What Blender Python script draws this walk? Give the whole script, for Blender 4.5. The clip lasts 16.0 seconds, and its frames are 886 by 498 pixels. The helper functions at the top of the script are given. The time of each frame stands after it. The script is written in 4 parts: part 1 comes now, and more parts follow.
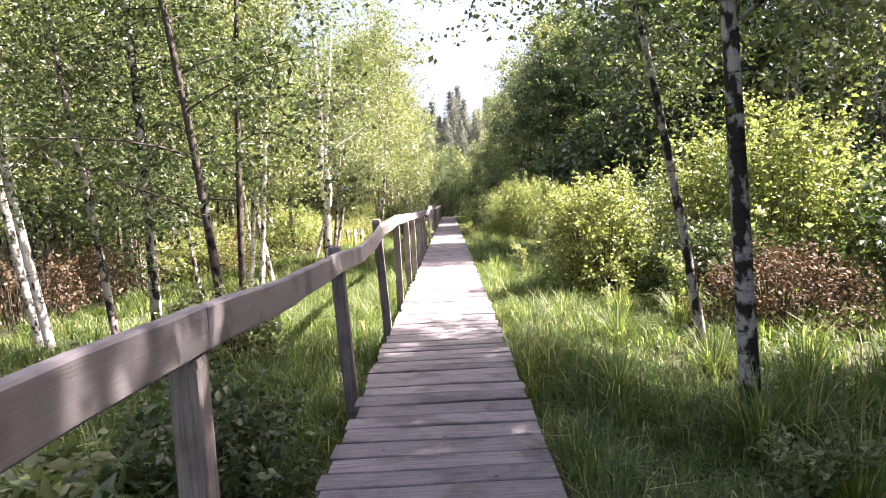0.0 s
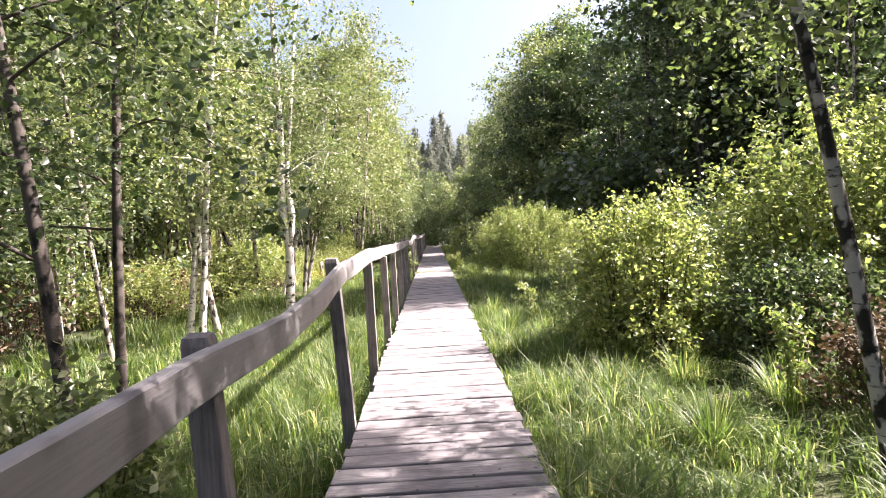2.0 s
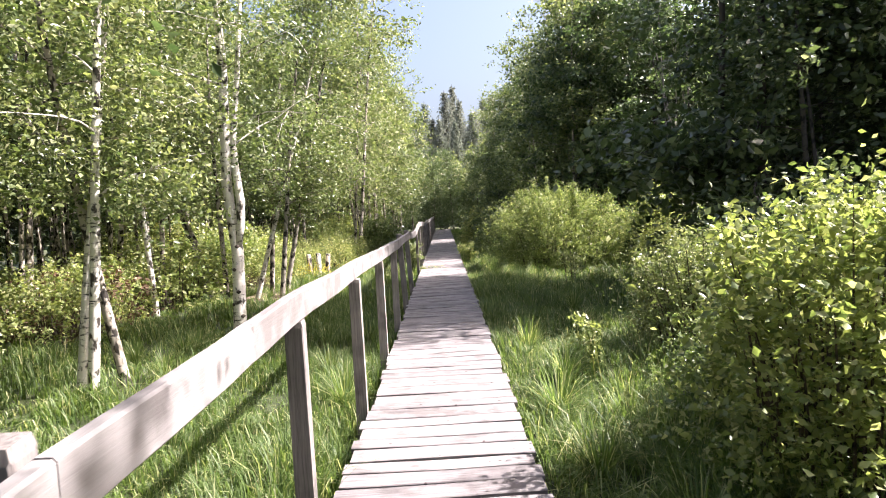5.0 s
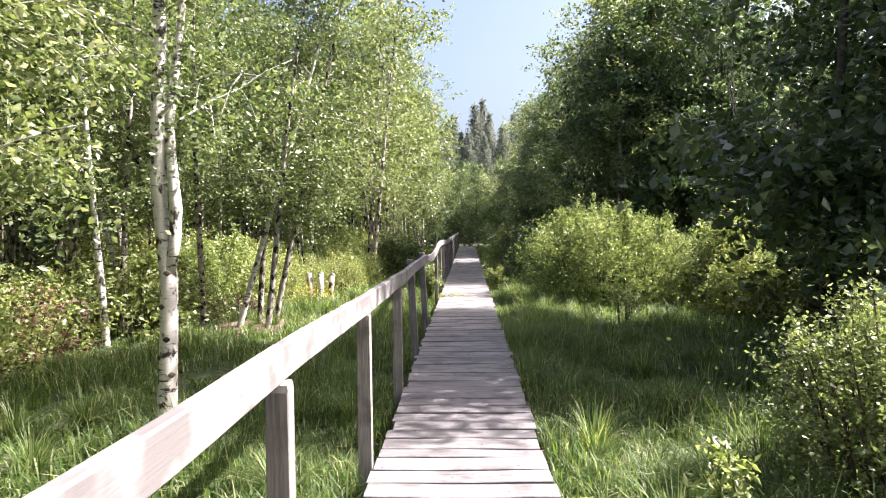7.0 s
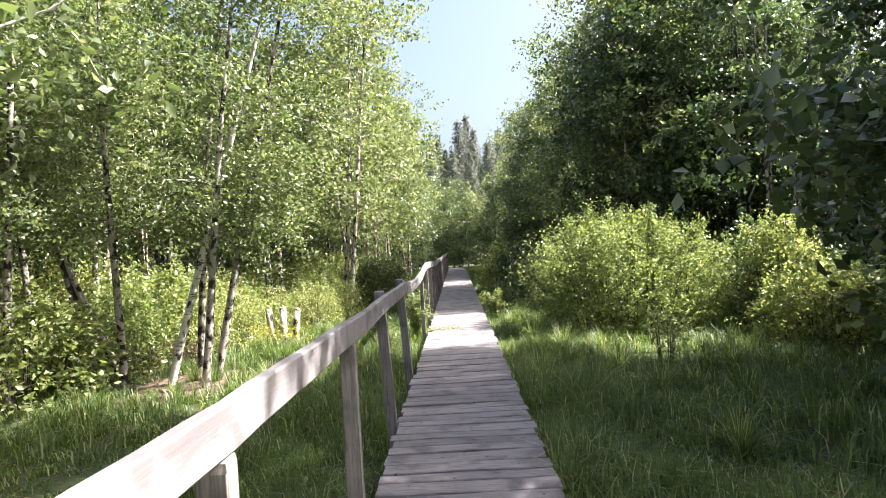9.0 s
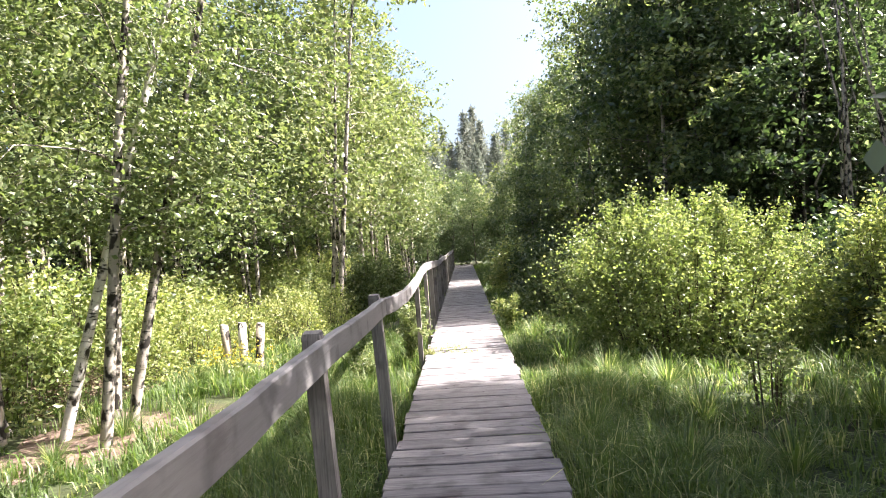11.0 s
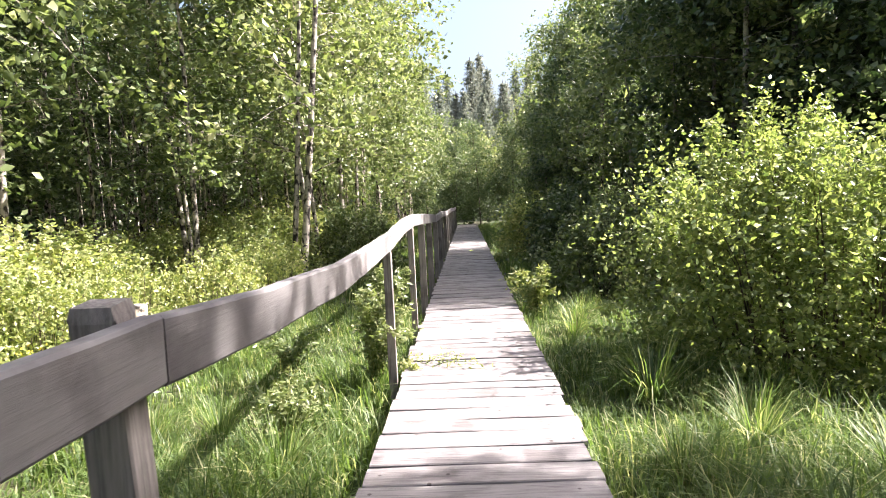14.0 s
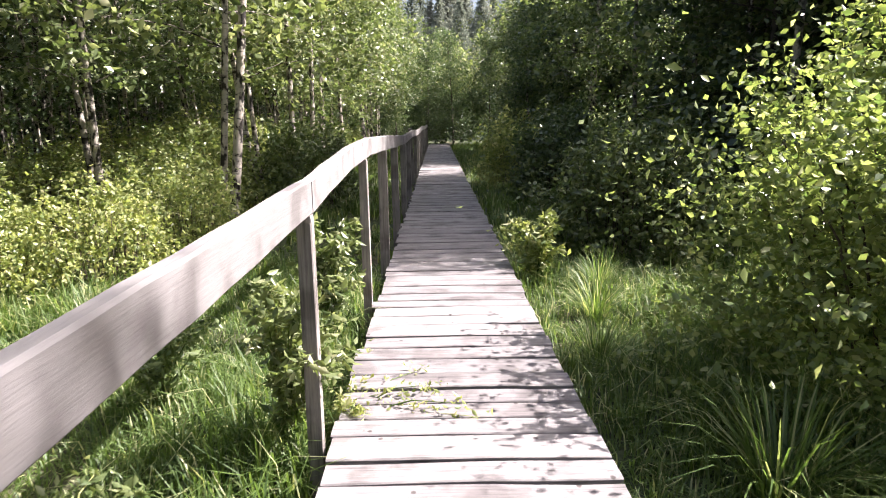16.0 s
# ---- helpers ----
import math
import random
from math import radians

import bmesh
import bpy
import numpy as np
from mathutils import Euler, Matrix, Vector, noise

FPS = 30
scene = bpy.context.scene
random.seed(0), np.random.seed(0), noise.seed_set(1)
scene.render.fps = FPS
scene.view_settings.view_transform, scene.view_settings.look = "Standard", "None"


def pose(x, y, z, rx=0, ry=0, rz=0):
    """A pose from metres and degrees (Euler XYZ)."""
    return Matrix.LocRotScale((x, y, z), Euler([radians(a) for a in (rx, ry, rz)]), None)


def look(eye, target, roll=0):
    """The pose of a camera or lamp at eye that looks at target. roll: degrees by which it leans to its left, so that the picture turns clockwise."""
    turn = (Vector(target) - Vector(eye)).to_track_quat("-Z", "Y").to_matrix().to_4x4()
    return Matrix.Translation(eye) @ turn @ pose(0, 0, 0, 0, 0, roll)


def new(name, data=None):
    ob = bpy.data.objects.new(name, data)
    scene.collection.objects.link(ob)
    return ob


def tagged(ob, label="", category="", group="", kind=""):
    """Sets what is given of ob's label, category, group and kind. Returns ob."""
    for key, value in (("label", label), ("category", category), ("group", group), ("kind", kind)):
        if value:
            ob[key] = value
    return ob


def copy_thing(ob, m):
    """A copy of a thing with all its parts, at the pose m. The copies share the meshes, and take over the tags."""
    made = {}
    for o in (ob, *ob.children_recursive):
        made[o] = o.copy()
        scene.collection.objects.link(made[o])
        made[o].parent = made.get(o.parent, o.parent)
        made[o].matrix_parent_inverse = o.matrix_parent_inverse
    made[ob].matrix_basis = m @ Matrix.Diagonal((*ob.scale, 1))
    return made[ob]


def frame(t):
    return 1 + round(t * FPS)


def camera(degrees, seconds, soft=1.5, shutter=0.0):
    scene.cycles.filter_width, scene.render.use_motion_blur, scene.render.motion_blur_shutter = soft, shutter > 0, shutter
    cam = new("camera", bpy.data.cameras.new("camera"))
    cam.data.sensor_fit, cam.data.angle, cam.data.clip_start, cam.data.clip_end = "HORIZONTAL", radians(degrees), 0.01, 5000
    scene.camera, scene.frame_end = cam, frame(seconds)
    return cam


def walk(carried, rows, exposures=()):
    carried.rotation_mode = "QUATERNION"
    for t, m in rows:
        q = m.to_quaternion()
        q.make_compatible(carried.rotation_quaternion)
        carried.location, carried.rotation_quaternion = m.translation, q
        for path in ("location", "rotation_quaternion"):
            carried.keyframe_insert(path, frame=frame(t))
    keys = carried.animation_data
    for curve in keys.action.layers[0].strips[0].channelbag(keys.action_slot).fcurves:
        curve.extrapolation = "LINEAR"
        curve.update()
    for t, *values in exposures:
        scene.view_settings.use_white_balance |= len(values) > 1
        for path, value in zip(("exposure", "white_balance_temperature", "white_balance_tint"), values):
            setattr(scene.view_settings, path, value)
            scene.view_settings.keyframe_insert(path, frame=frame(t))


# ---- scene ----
cam = camera(69.4, 16.0, 0.95, 0.15)
PATH = [
    (0, (0.126, -6.047, 1.389), (0.099, -4.052, 1.244), -3.1),
    (0.5, (0.089, -5.42, 1.38), (0.057, -3.427, 1.208), -2.5),
    (1, (0.098, -4.75, 1.405), (0.089, -2.752, 1.3), -3.5),
    (1.5, (0.023, -4.105, 1.411), (0.002, -2.11, 1.275), -2.9),
    (2, (0.039, -3.465, 1.399), (0.068, -1.467, 1.339), -3.3),
    (2.5, (-0.017, -2.803, 1.411), (-0.014, -0.807, 1.281), -3.3),
    (3, (0.004, -2.199, 1.445), (0.029, -0.201, 1.372), -3.1),
    (3.2, (0.034, -1.95, 1.465), (0.032, 0.048, 1.367), -2.4),
    (5.3, (0.096, 0.55, 1.64), (0.089, 2.546, 1.508), -3.2),
    (5.5, (0.089, 0.84, 1.671), (0.074, 2.835, 1.531), -2.5),
    (6, (0.059, 1.477, 1.714), (0.043, 3.473, 1.594), -2),
    (6.5, (0.102, 2.216, 1.711), (0.036, 4.214, 1.678), -2.1),
    (7, (0.068, 2.944, 1.674), (-0.01, 4.941, 1.6), -0.7),
    (7.5, (0.103, 3.648, 1.64), (0.076, 5.648, 1.616), -2.3),
    (8, (0.009, 4.323, 1.614), (-0.055, 6.32, 1.52), -0.9),
    (8.5, (0.044, 5.011, 1.593), (0.008, 7.01, 1.53), -3.3),
    (9, (0.02, 5.641, 1.592), (-0.021, 7.64, 1.586), -3.4),
    (9.2, (0.031, 5.88, 1.609), (-0.014, 7.879, 1.56), -3),
    (11.3, (0.031, 8.872, 1.597), (-0.03, 10.871, 1.582), -4),
    (11.5, (-0.01, 9.112, 1.616), (-0.054, 11.111, 1.561), -3.7),
    (12, (0.032, 9.826, 1.552), (-0.001, 11.826, 1.538), -3),
    (12.5, (0.043, 10.501, 1.522), (-0.004, 12.499, 1.43), -2.1),
    (13, (0.055, 11.14, 1.458), (-0.003, 13.136, 1.347), -2.6),
    (13.5, (0.017, 11.829, 1.433), (-0.084, 13.815, 1.221), -1.7),
    (14, (-0.021, 12.477, 1.378), (-0.099, 14.471, 1.238), -2.7),
    (14.5, (0.014, 13.069, 1.385), (-0.095, 15.046, 1.105), -1.9),
    (15, (-0.018, 13.575, 1.37), (-0.034, 15.547, 1.038), -1.7),
    (15.5, (-0.052, 14.256, 1.377), (-0.103, 16.211, 0.958), -0.8),
    (16, (-0.107, 14.866, 1.402), (-0.093, 16.827, 1.007), -0.7),
]
walk(cam, [(t, look(eye, target, roll)) for t, eye, target, roll in PATH],
     exposures=[(0.0, 2.68, 6450, 27), (1.5, 2.45, 6400, 24), (3.2, 2.2, 6350, 21), (5.5, 2.12, 6250, 18), (8.0, 2.15, 6150, 15), (9.0, 2.3, 6150, 14), (12.5, 2.5, 6300, 15), (14.5, 2.35, 6300, 16), (16.0, 2.08, 6200, 17)])

# ---- light ----
world = bpy.data.worlds.new("world")
scene.world = world
world.use_nodes = True
SUN = Vector((1.0, 0.12, 1.05)).normalized()
sky = world.node_tree.nodes.new("ShaderNodeTexSky")
sky.sky_type = "NISHITA"
sky.sun_disc = False
sky.sun_elevation = math.asin(SUN.z)
sky.sun_rotation = math.atan2(SUN.x, SUN.y)
sky.dust_density = 6.5
background = world.node_tree.nodes["Background"]
background.inputs["Strength"].default_value = 0.078
world.node_tree.links.new(sky.outputs["Color"], background.inputs["Color"])
sun = new("sun", bpy.data.lights.new("sun", "SUN"))
sun.data.energy, sun.data.angle, sun.data.color = 5.0, radians(0.6), (1.0, 0.94, 0.84)
sun.matrix_world = look((0, 0, 30), Vector((0, 0, 30)) - SUN)


# ---- materials ----
def material(name, build, rough=0.8):
    m = bpy.data.materials.new(name)
    m.use_nodes = True
    t = m.node_tree
    p = t.nodes["Principled BSDF"]
    p.inputs["Roughness"].default_value = rough
    build(t, p)
    return m


def node(t, kind, **values):
    n = t.nodes.new(kind)
    for k, v in values.items():
        n.inputs[k.replace("_", " ")].default_value = v
    return n


def ramp(t, source, stops):
    r = t.nodes.new("ShaderNodeValToRGB")
    r.color_ramp.elements[0].position, r.color_ramp.elements[0].color = stops[0][0], (*stops[0][1], 1)
    r.color_ramp.elements[1].position, r.color_ramp.elements[1].color = stops[-1][0], (*stops[-1][1], 1)
    for at, c in stops[1:-1]:
        e = r.color_ramp.elements.new(at)
        e.color = (*c, 1)
    t.links.new(source, r.inputs[0])
    return r.outputs[0]


def coords(t, scale, shift=True):
    c = t.nodes.new("ShaderNodeTexCoord")
    mp = t.nodes.new("ShaderNodeMapping")
    mp.inputs["Scale"].default_value = scale
    t.links.new(c.outputs["Object"], mp.inputs["Vector"])
    if shift:
        info = t.nodes.new("ShaderNodeObjectInfo")
        mul = t.nodes.new("ShaderNodeMath")
        mul.operation = "MULTIPLY"
        mul.inputs[1].default_value = 37.0
        t.links.new(info.outputs["Random"], mul.inputs[0])
        t.links.new(mul.outputs[0], mp.inputs["Location"])
    return mp.outputs[0]


def mix(t, kind, fac, a, b):
    m = t.nodes.new("ShaderNodeMix")
    m.data_type, m.blend_type = "RGBA", kind
    for socket, v in ((m.inputs[0], fac), (m.inputs[6], a), (m.inputs[7], b)):
        if isinstance(v, (float, int)):
            socket.default_value = v
        elif isinstance(v, tuple):
            socket.default_value = (*v, 1)
        else:
            t.links.new(v, socket)
    return m.outputs[2]


def bump(t, p, height, strength, distance):
    b = t.nodes.new("ShaderNodeBump")
    b.inputs["Strength"].default_value, b.inputs["Distance"].default_value = strength, distance
    t.links.new(height, b.inputs["Height"])
    t.links.new(b.outputs[0], p.inputs["Normal"])


def wood(dark, mid, light, axis):
    def build(t, p):
        s = {"x": (1.2, 28, 28), "y": (28, 1.2, 28), "z": (28, 28, 1.2)}[axis]
        grain = node(t, "ShaderNodeTexNoise", Scale=3.0, Detail=6.0, Roughness=0.7)
        t.links.new(coords(t, s), grain.inputs["Vector"])
        blotch = node(t, "ShaderNodeTexNoise", Scale=4.0, Detail=4.0)
        t.links.new(coords(t, (1, 1, 1)), blotch.inputs["Vector"])
        c = ramp(t, grain.outputs[0], [(0.3, dark), (0.5, mid), (0.75, light)])
        stain = ramp(t, blotch.outputs[0], [(0.36, (0.5, 0.47, 0.46)), (0.48, (0.92, 0.91, 0.9)), (0.75, (1.1, 1.07, 1.05))])
        c = mix(t, "MULTIPLY", 0.8, c, stain)
        if axis == "x":
            knots = node(t, "ShaderNodeTexVoronoi", Scale=7.0)
            t.links.new(coords(t, (1, 1, 1)), knots.inputs["Vector"])
            c = mix(t, "MULTIPLY", 1.0, c, ramp(t, knots.outputs["Distance"], [(0.06, (0.3, 0.27, 0.26)), (0.1, (1, 1, 1))]))
        info = t.nodes.new("ShaderNodeObjectInfo")
        tone = ramp(t, info.outputs["Random"], [(0, (0.74, 0.72, 0.72)), (1, (1.1, 1.08, 1.06))])
        c = mix(t, "MULTIPLY", 1.0, c, tone)
        t.links.new(c, p.inputs["Base Color"])
        bump(t, p, grain.outputs[0], 0.45, 0.004)
    return build


DECK = material("deck_wood", wood((0.09, 0.082, 0.09), (0.235, 0.22, 0.23), (0.34, 0.32, 0.322), "x"), 0.85)
RAIL = material("rail_wood", wood((0.215, 0.205, 0.212), (0.25, 0.24, 0.246), (0.275, 0.266, 0.268), "y"), 0.85)
POST = material("post_wood", wood((0.11, 0.10, 0.10), (0.24, 0.22, 0.215), (0.36, 0.33, 0.32), "z"), 0.9)
DARKWOOD = material("dark_wood", wood((0.03, 0.025, 0.02), (0.07, 0.06, 0.05), (0.12, 0.1, 0.085), "y"), 0.9)


def bark(white, dark_amount):
    def build(t, p):
        bands = node(t, "ShaderNodeTexNoise", Scale=1.6, Detail=5.0, Roughness=0.65)
        t.links.new(coords(t, (4, 4, 16)), bands.inputs["Vector"])
        big = node(t, "ShaderNodeTexNoise", Scale=2.2, Detail=3.0)
        t.links.new(coords(t, (5, 5, 3.2)), big.inputs["Vector"])
        c = ramp(t, bands.outputs[0], [(0.36, (0.03, 0.025, 0.022)), (0.43, white), (0.8, tuple(v * 1.15 for v in white))])
        blot = ramp(t, big.outputs[0], [(dark_amount, (0.05, 0.042, 0.035)), (dark_amount + 0.09, (1, 1, 1))])
        c = mix(t, "MULTIPLY", 1.0, c, blot)
        t.links.new(c, p.inputs["Base Color"])
        bump(t, p, bands.outputs[0], 0.6, 0.01)
    return build


BIRCH = material("birch_bark", bark((0.60, 0.56, 0.52), 0.36), 0.7)
BIRCH_DARK = material("old_birch_bark", bark((0.46, 0.42, 0.39), 0.47), 0.8)
STUMP = material("stump_bark", bark((0.36, 0.30, 0.24), 0.42), 0.85)
GREYBARK = material("grey_bark", bark((0.33, 0.29, 0.25), 0.42), 0.85)
DARKBARK = material("dark_bark", bark((0.075, 0.06, 0.05), 0.35), 0.9)
TWIG = material("twig_bark", bark((0.08, 0.06, 0.045), 0.3), 0.9)


def foliage(a, b, c, through_colour, share=0.42):
    def build(t, p):
        g = t.nodes.new("ShaderNodeNewGeometry")
        # Tone c is the palest; on tree and bush leaves it paints highlights.
        col = ramp(t, g.outputs["Random Per Island"], [(0, a), (0.45, b), (0.82, b), (1, c)])
        info = t.nodes.new("ShaderNodeObjectInfo")
        tone = ramp(t, info.outputs["Random"], [(0, (0.8, 0.85, 0.8)), (1, (1.2, 1.12, 1.1))])
        col = mix(t, "MULTIPLY", 1.0, col, tone)
        t.links.new(col, p.inputs["Base Color"])
        p.inputs["Specular IOR Level"].default_value = 0.5
        tr = t.nodes.new("ShaderNodeBsdfTranslucent")
        t.links.new(mix(t, "MULTIPLY", 1.0, col, through_colour), tr.inputs["Color"])
        m = t.nodes.new("ShaderNodeMixShader")
        m.inputs[0].default_value = share
        out = t.nodes["Material Output"]
        t.links.new(p.outputs[0], m.inputs[1])
        t.links.new(tr.outputs[0], m.inputs[2])
        t.links.new(m.outputs[0], out.inputs[0])
    return build


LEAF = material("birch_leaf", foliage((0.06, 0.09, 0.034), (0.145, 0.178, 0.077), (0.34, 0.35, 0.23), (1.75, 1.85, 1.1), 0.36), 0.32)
# Darker copy of the leaf colours, with woodland shade put into it.
LEAF_DARK = material("shaded_leaf", foliage((0.03, 0.05, 0.022), (0.08, 0.112, 0.05), (0.26, 0.29, 0.19), (1.8, 1.95, 1.2), 0.34), 0.3)
# Yellow-green willow tone; on other bushes its brightness stands in for sunlight.
LEAF_BRIGHT = material("yellow_sunlit_leaf", foliage((0.09, 0.13, 0.05), (0.212, 0.245, 0.10), (0.49, 0.48, 0.31), (1.95, 2.0, 1.1), 0.42), 0.34)
# Needle colours greyed and lightened to paint the haze of distance.
NEEDLE = material("hazy_spruce_needle", foliage((0.12, 0.135, 0.115), (0.16, 0.175, 0.145), (0.22, 0.23, 0.18), (1.5, 1.5, 1.4), 0.4), 0.7)
GRASS = material("grass", foliage((0.04, 0.075, 0.02), (0.10, 0.153, 0.042), (0.42, 0.42, 0.26), (2.0, 2.0, 1.2), 0.45), 0.5)
YELLOW = material("yellow_flower", foliage((0.45, 0.36, 0.03), (0.6, 0.5, 0.04), (0.5, 0.5, 0.1), (1.2, 1.2, 1.0), 0.3), 0.6)
DEAD = material("dead_leaf", foliage((0.09, 0.06, 0.04), (0.15, 0.105, 0.065), (0.26, 0.2, 0.12), (1.2, 1.0, 0.8), 0.2), 0.8)


def soil(t, p):
    n1 = node(t, "ShaderNodeTexNoise", Scale=0.7, Detail=6.0)
    t.links.new(coords(t, (1, 1, 1), False), n1.inputs["Vector"])
    n2 = node(t, "ShaderNodeTexNoise", Scale=18.0, Detail=6.0)
    t.links.new(coords(t, (1, 1, 1), False), n2.inputs["Vector"])
    c = ramp(t, n1.outputs[0], [(0.35, (0.035, 0.055, 0.015)), (0.55, (0.05, 0.06, 0.02)), (0.75, (0.075, 0.05, 0.03))])
    c = mix(t, "MULTIPLY", 0.8, c, ramp(t, n2.outputs[0], [(0.3, (0.4, 0.4, 0.4)), (0.7, (1.3, 1.25, 1.2))]))
    t.links.new(c, p.inputs["Base Color"])
    bump(t, p, n2.outputs[0], 0.8, 0.03)


SOIL = material("marsh_soil", soil, 0.95)


def earth(t, p):
    n2 = node(t, "ShaderNodeTexNoise", Scale=14.0, Detail=8.0)
    t.links.new(coords(t, (1, 1, 1), False), n2.inputs["Vector"])
    t.links.new(ramp(t, n2.outputs[0], [(0.3, (0.1, 0.062, 0.045)), (0.6, (0.2, 0.135, 0.105)), (0.8, (0.28, 0.2, 0.16))]), p.inputs["Base Color"])
    bump(t, p, n2.outputs[0], 0.8, 0.03)


EARTH = material("bare_earth", earth, 0.95)


# ---- helpers ----
rng = np.random.default_rng(7)


def mesh_of(name, verts, faces, mat, smooth=False):
    me = bpy.data.meshes.new(name)
    verts = np.asarray(verts, dtype=np.float32)
    if isinstance(faces, np.ndarray):
        me.vertices.add(len(verts))
        me.vertices.foreach_set("co", verts.ravel())
        k = faces.shape[1]
        me.loops.add(faces.size)
        me.loops.foreach_set("vertex_index", faces.ravel().astype(np.int32))
        me.polygons.add(len(faces))
        me.polygons.foreach_set("loop_start", np.arange(0, faces.size, k, dtype=np.int32))
        me.update(calc_edges=True)
    else:
        me.from_pydata([tuple(map(float, v)) for v in verts], [], faces)
    me.materials.append(mat)
    if smooth:
        me.polygons.foreach_set("use_smooth", [True] * len(me.polygons))
    return me


def piece(name, me, parent=None, label=""):
    ob = new(name, me)
    ob.parent = parent
    return tagged(ob, label)


def part(name, bm, mat, parent=None, label=""):
    me = bpy.data.meshes.new(name)
    bm.to_mesh(me)
    bm.free()
    me.materials.append(mat)
    return piece(name, me, parent, label)


def ground_z(x, y):
    x, y = np.asarray(x, float), np.asarray(y, float)
    far = np.clip((np.abs(x) - 0.9) / 2.0, 0, 1)
    return (-0.27 + 0.05 * np.sin(1.7 * x + 0.6 * y) * np.cos(0.9 * y - 0.4 * x) * far + 0.06 * np.sin(0.35 * x + 1.3) * np.sin(0.23 * y) * far
            + 0.02 * np.sin(5.1 * x) * np.sin(4.3 * y + 1))


def tube(points, radii, sides=7):
    """Vertices and faces of a tapering tube."""
    points = [Vector(q) for q in points]
    vs, fs = [], []
    for i, q in enumerate(points):
        way = (points[min(i + 1, len(points) - 1)] - points[max(i - 1, 0)]).normalized()
        a = way.orthogonal().normalized() if i == 0 else (a - way * a.dot(way)).normalized()
        b = way.cross(a)
        for k in range(sides):
            w = math.tau * k / sides
            vs.append(q + (a * math.cos(w) + b * math.sin(w)) * radii[i])
    for i in range(len(points) - 1):
        for k in range(sides):
            k2 = (k + 1) % sides
            fs.append((i * sides + k, i * sides + k2, (i + 1) * sides + k2, (i + 1) * sides + k))
    fs.append(tuple(range(sides))[::-1])
    fs.append(tuple((len(points) - 1) * sides + k for k in range(sides)))
    return vs, fs


def join_tubes(list_of):
    vs, fs = [], []
    for v, f in list_of:
        n = len(vs)
        vs += v
        fs += [tuple(i + n for i in q) for q in f]
    return vs, fs


def leaves(name, centres, size, mat, r, flat=0.5, ratio=0.62):
    """One mesh of many small folded leaves at the given places."""
    n = len(centres)
    a = r.normal(size=(n, 3))
    a[:, 2] = a[:, 2] * 0.7 - 0.35
    a /= np.linalg.norm(a, axis=1)[:, None]
    up = r.normal(size=(n, 3)) * (1 - flat) + np.array([0, 0, 1.0]) * flat
    b = np.cross(a, up)
    b /= np.linalg.norm(b, axis=1)[:, None] + 1e-9
    c = np.cross(a, b)
    s = (size * r.uniform(0.6, 1.35, n))[:, None]
    base = centres
    verts = np.stack([base, base + a * s * 0.45 + b * s * ratio * 0.5 + c * s * 0.12, base + a * s, base + a * s * 0.45 - b * s * ratio * 0.5 + c * s * 0.12], 1).reshape(-1, 3)
    q = np.arange(n)[:, None] * 4
    faces = np.concatenate([q + [0, 1, 2], q + [0, 2, 3]], 0)
    return mesh_of(name, verts, faces, mat)


def bezier_trunk(height, lean, wobble, r, n=10):
    pts = []
    ph = r.uniform(0, 6, 2)
    for i in range(n + 1):
        f = i / n
        pts.append(Vector((lean[0] * f * height + wobble * math.sin(3.1 * f + ph[0]) * f, lean[1] * f * height + wobble * math.sin(2.7 * f + ph[1]) * f, f * height)))
    return pts


def along(pts, f):
    f = min(max(f, 0), 0.9999) * (len(pts) - 1)
    i = int(f)
    return pts[i].lerp(pts[i + 1], f - i)


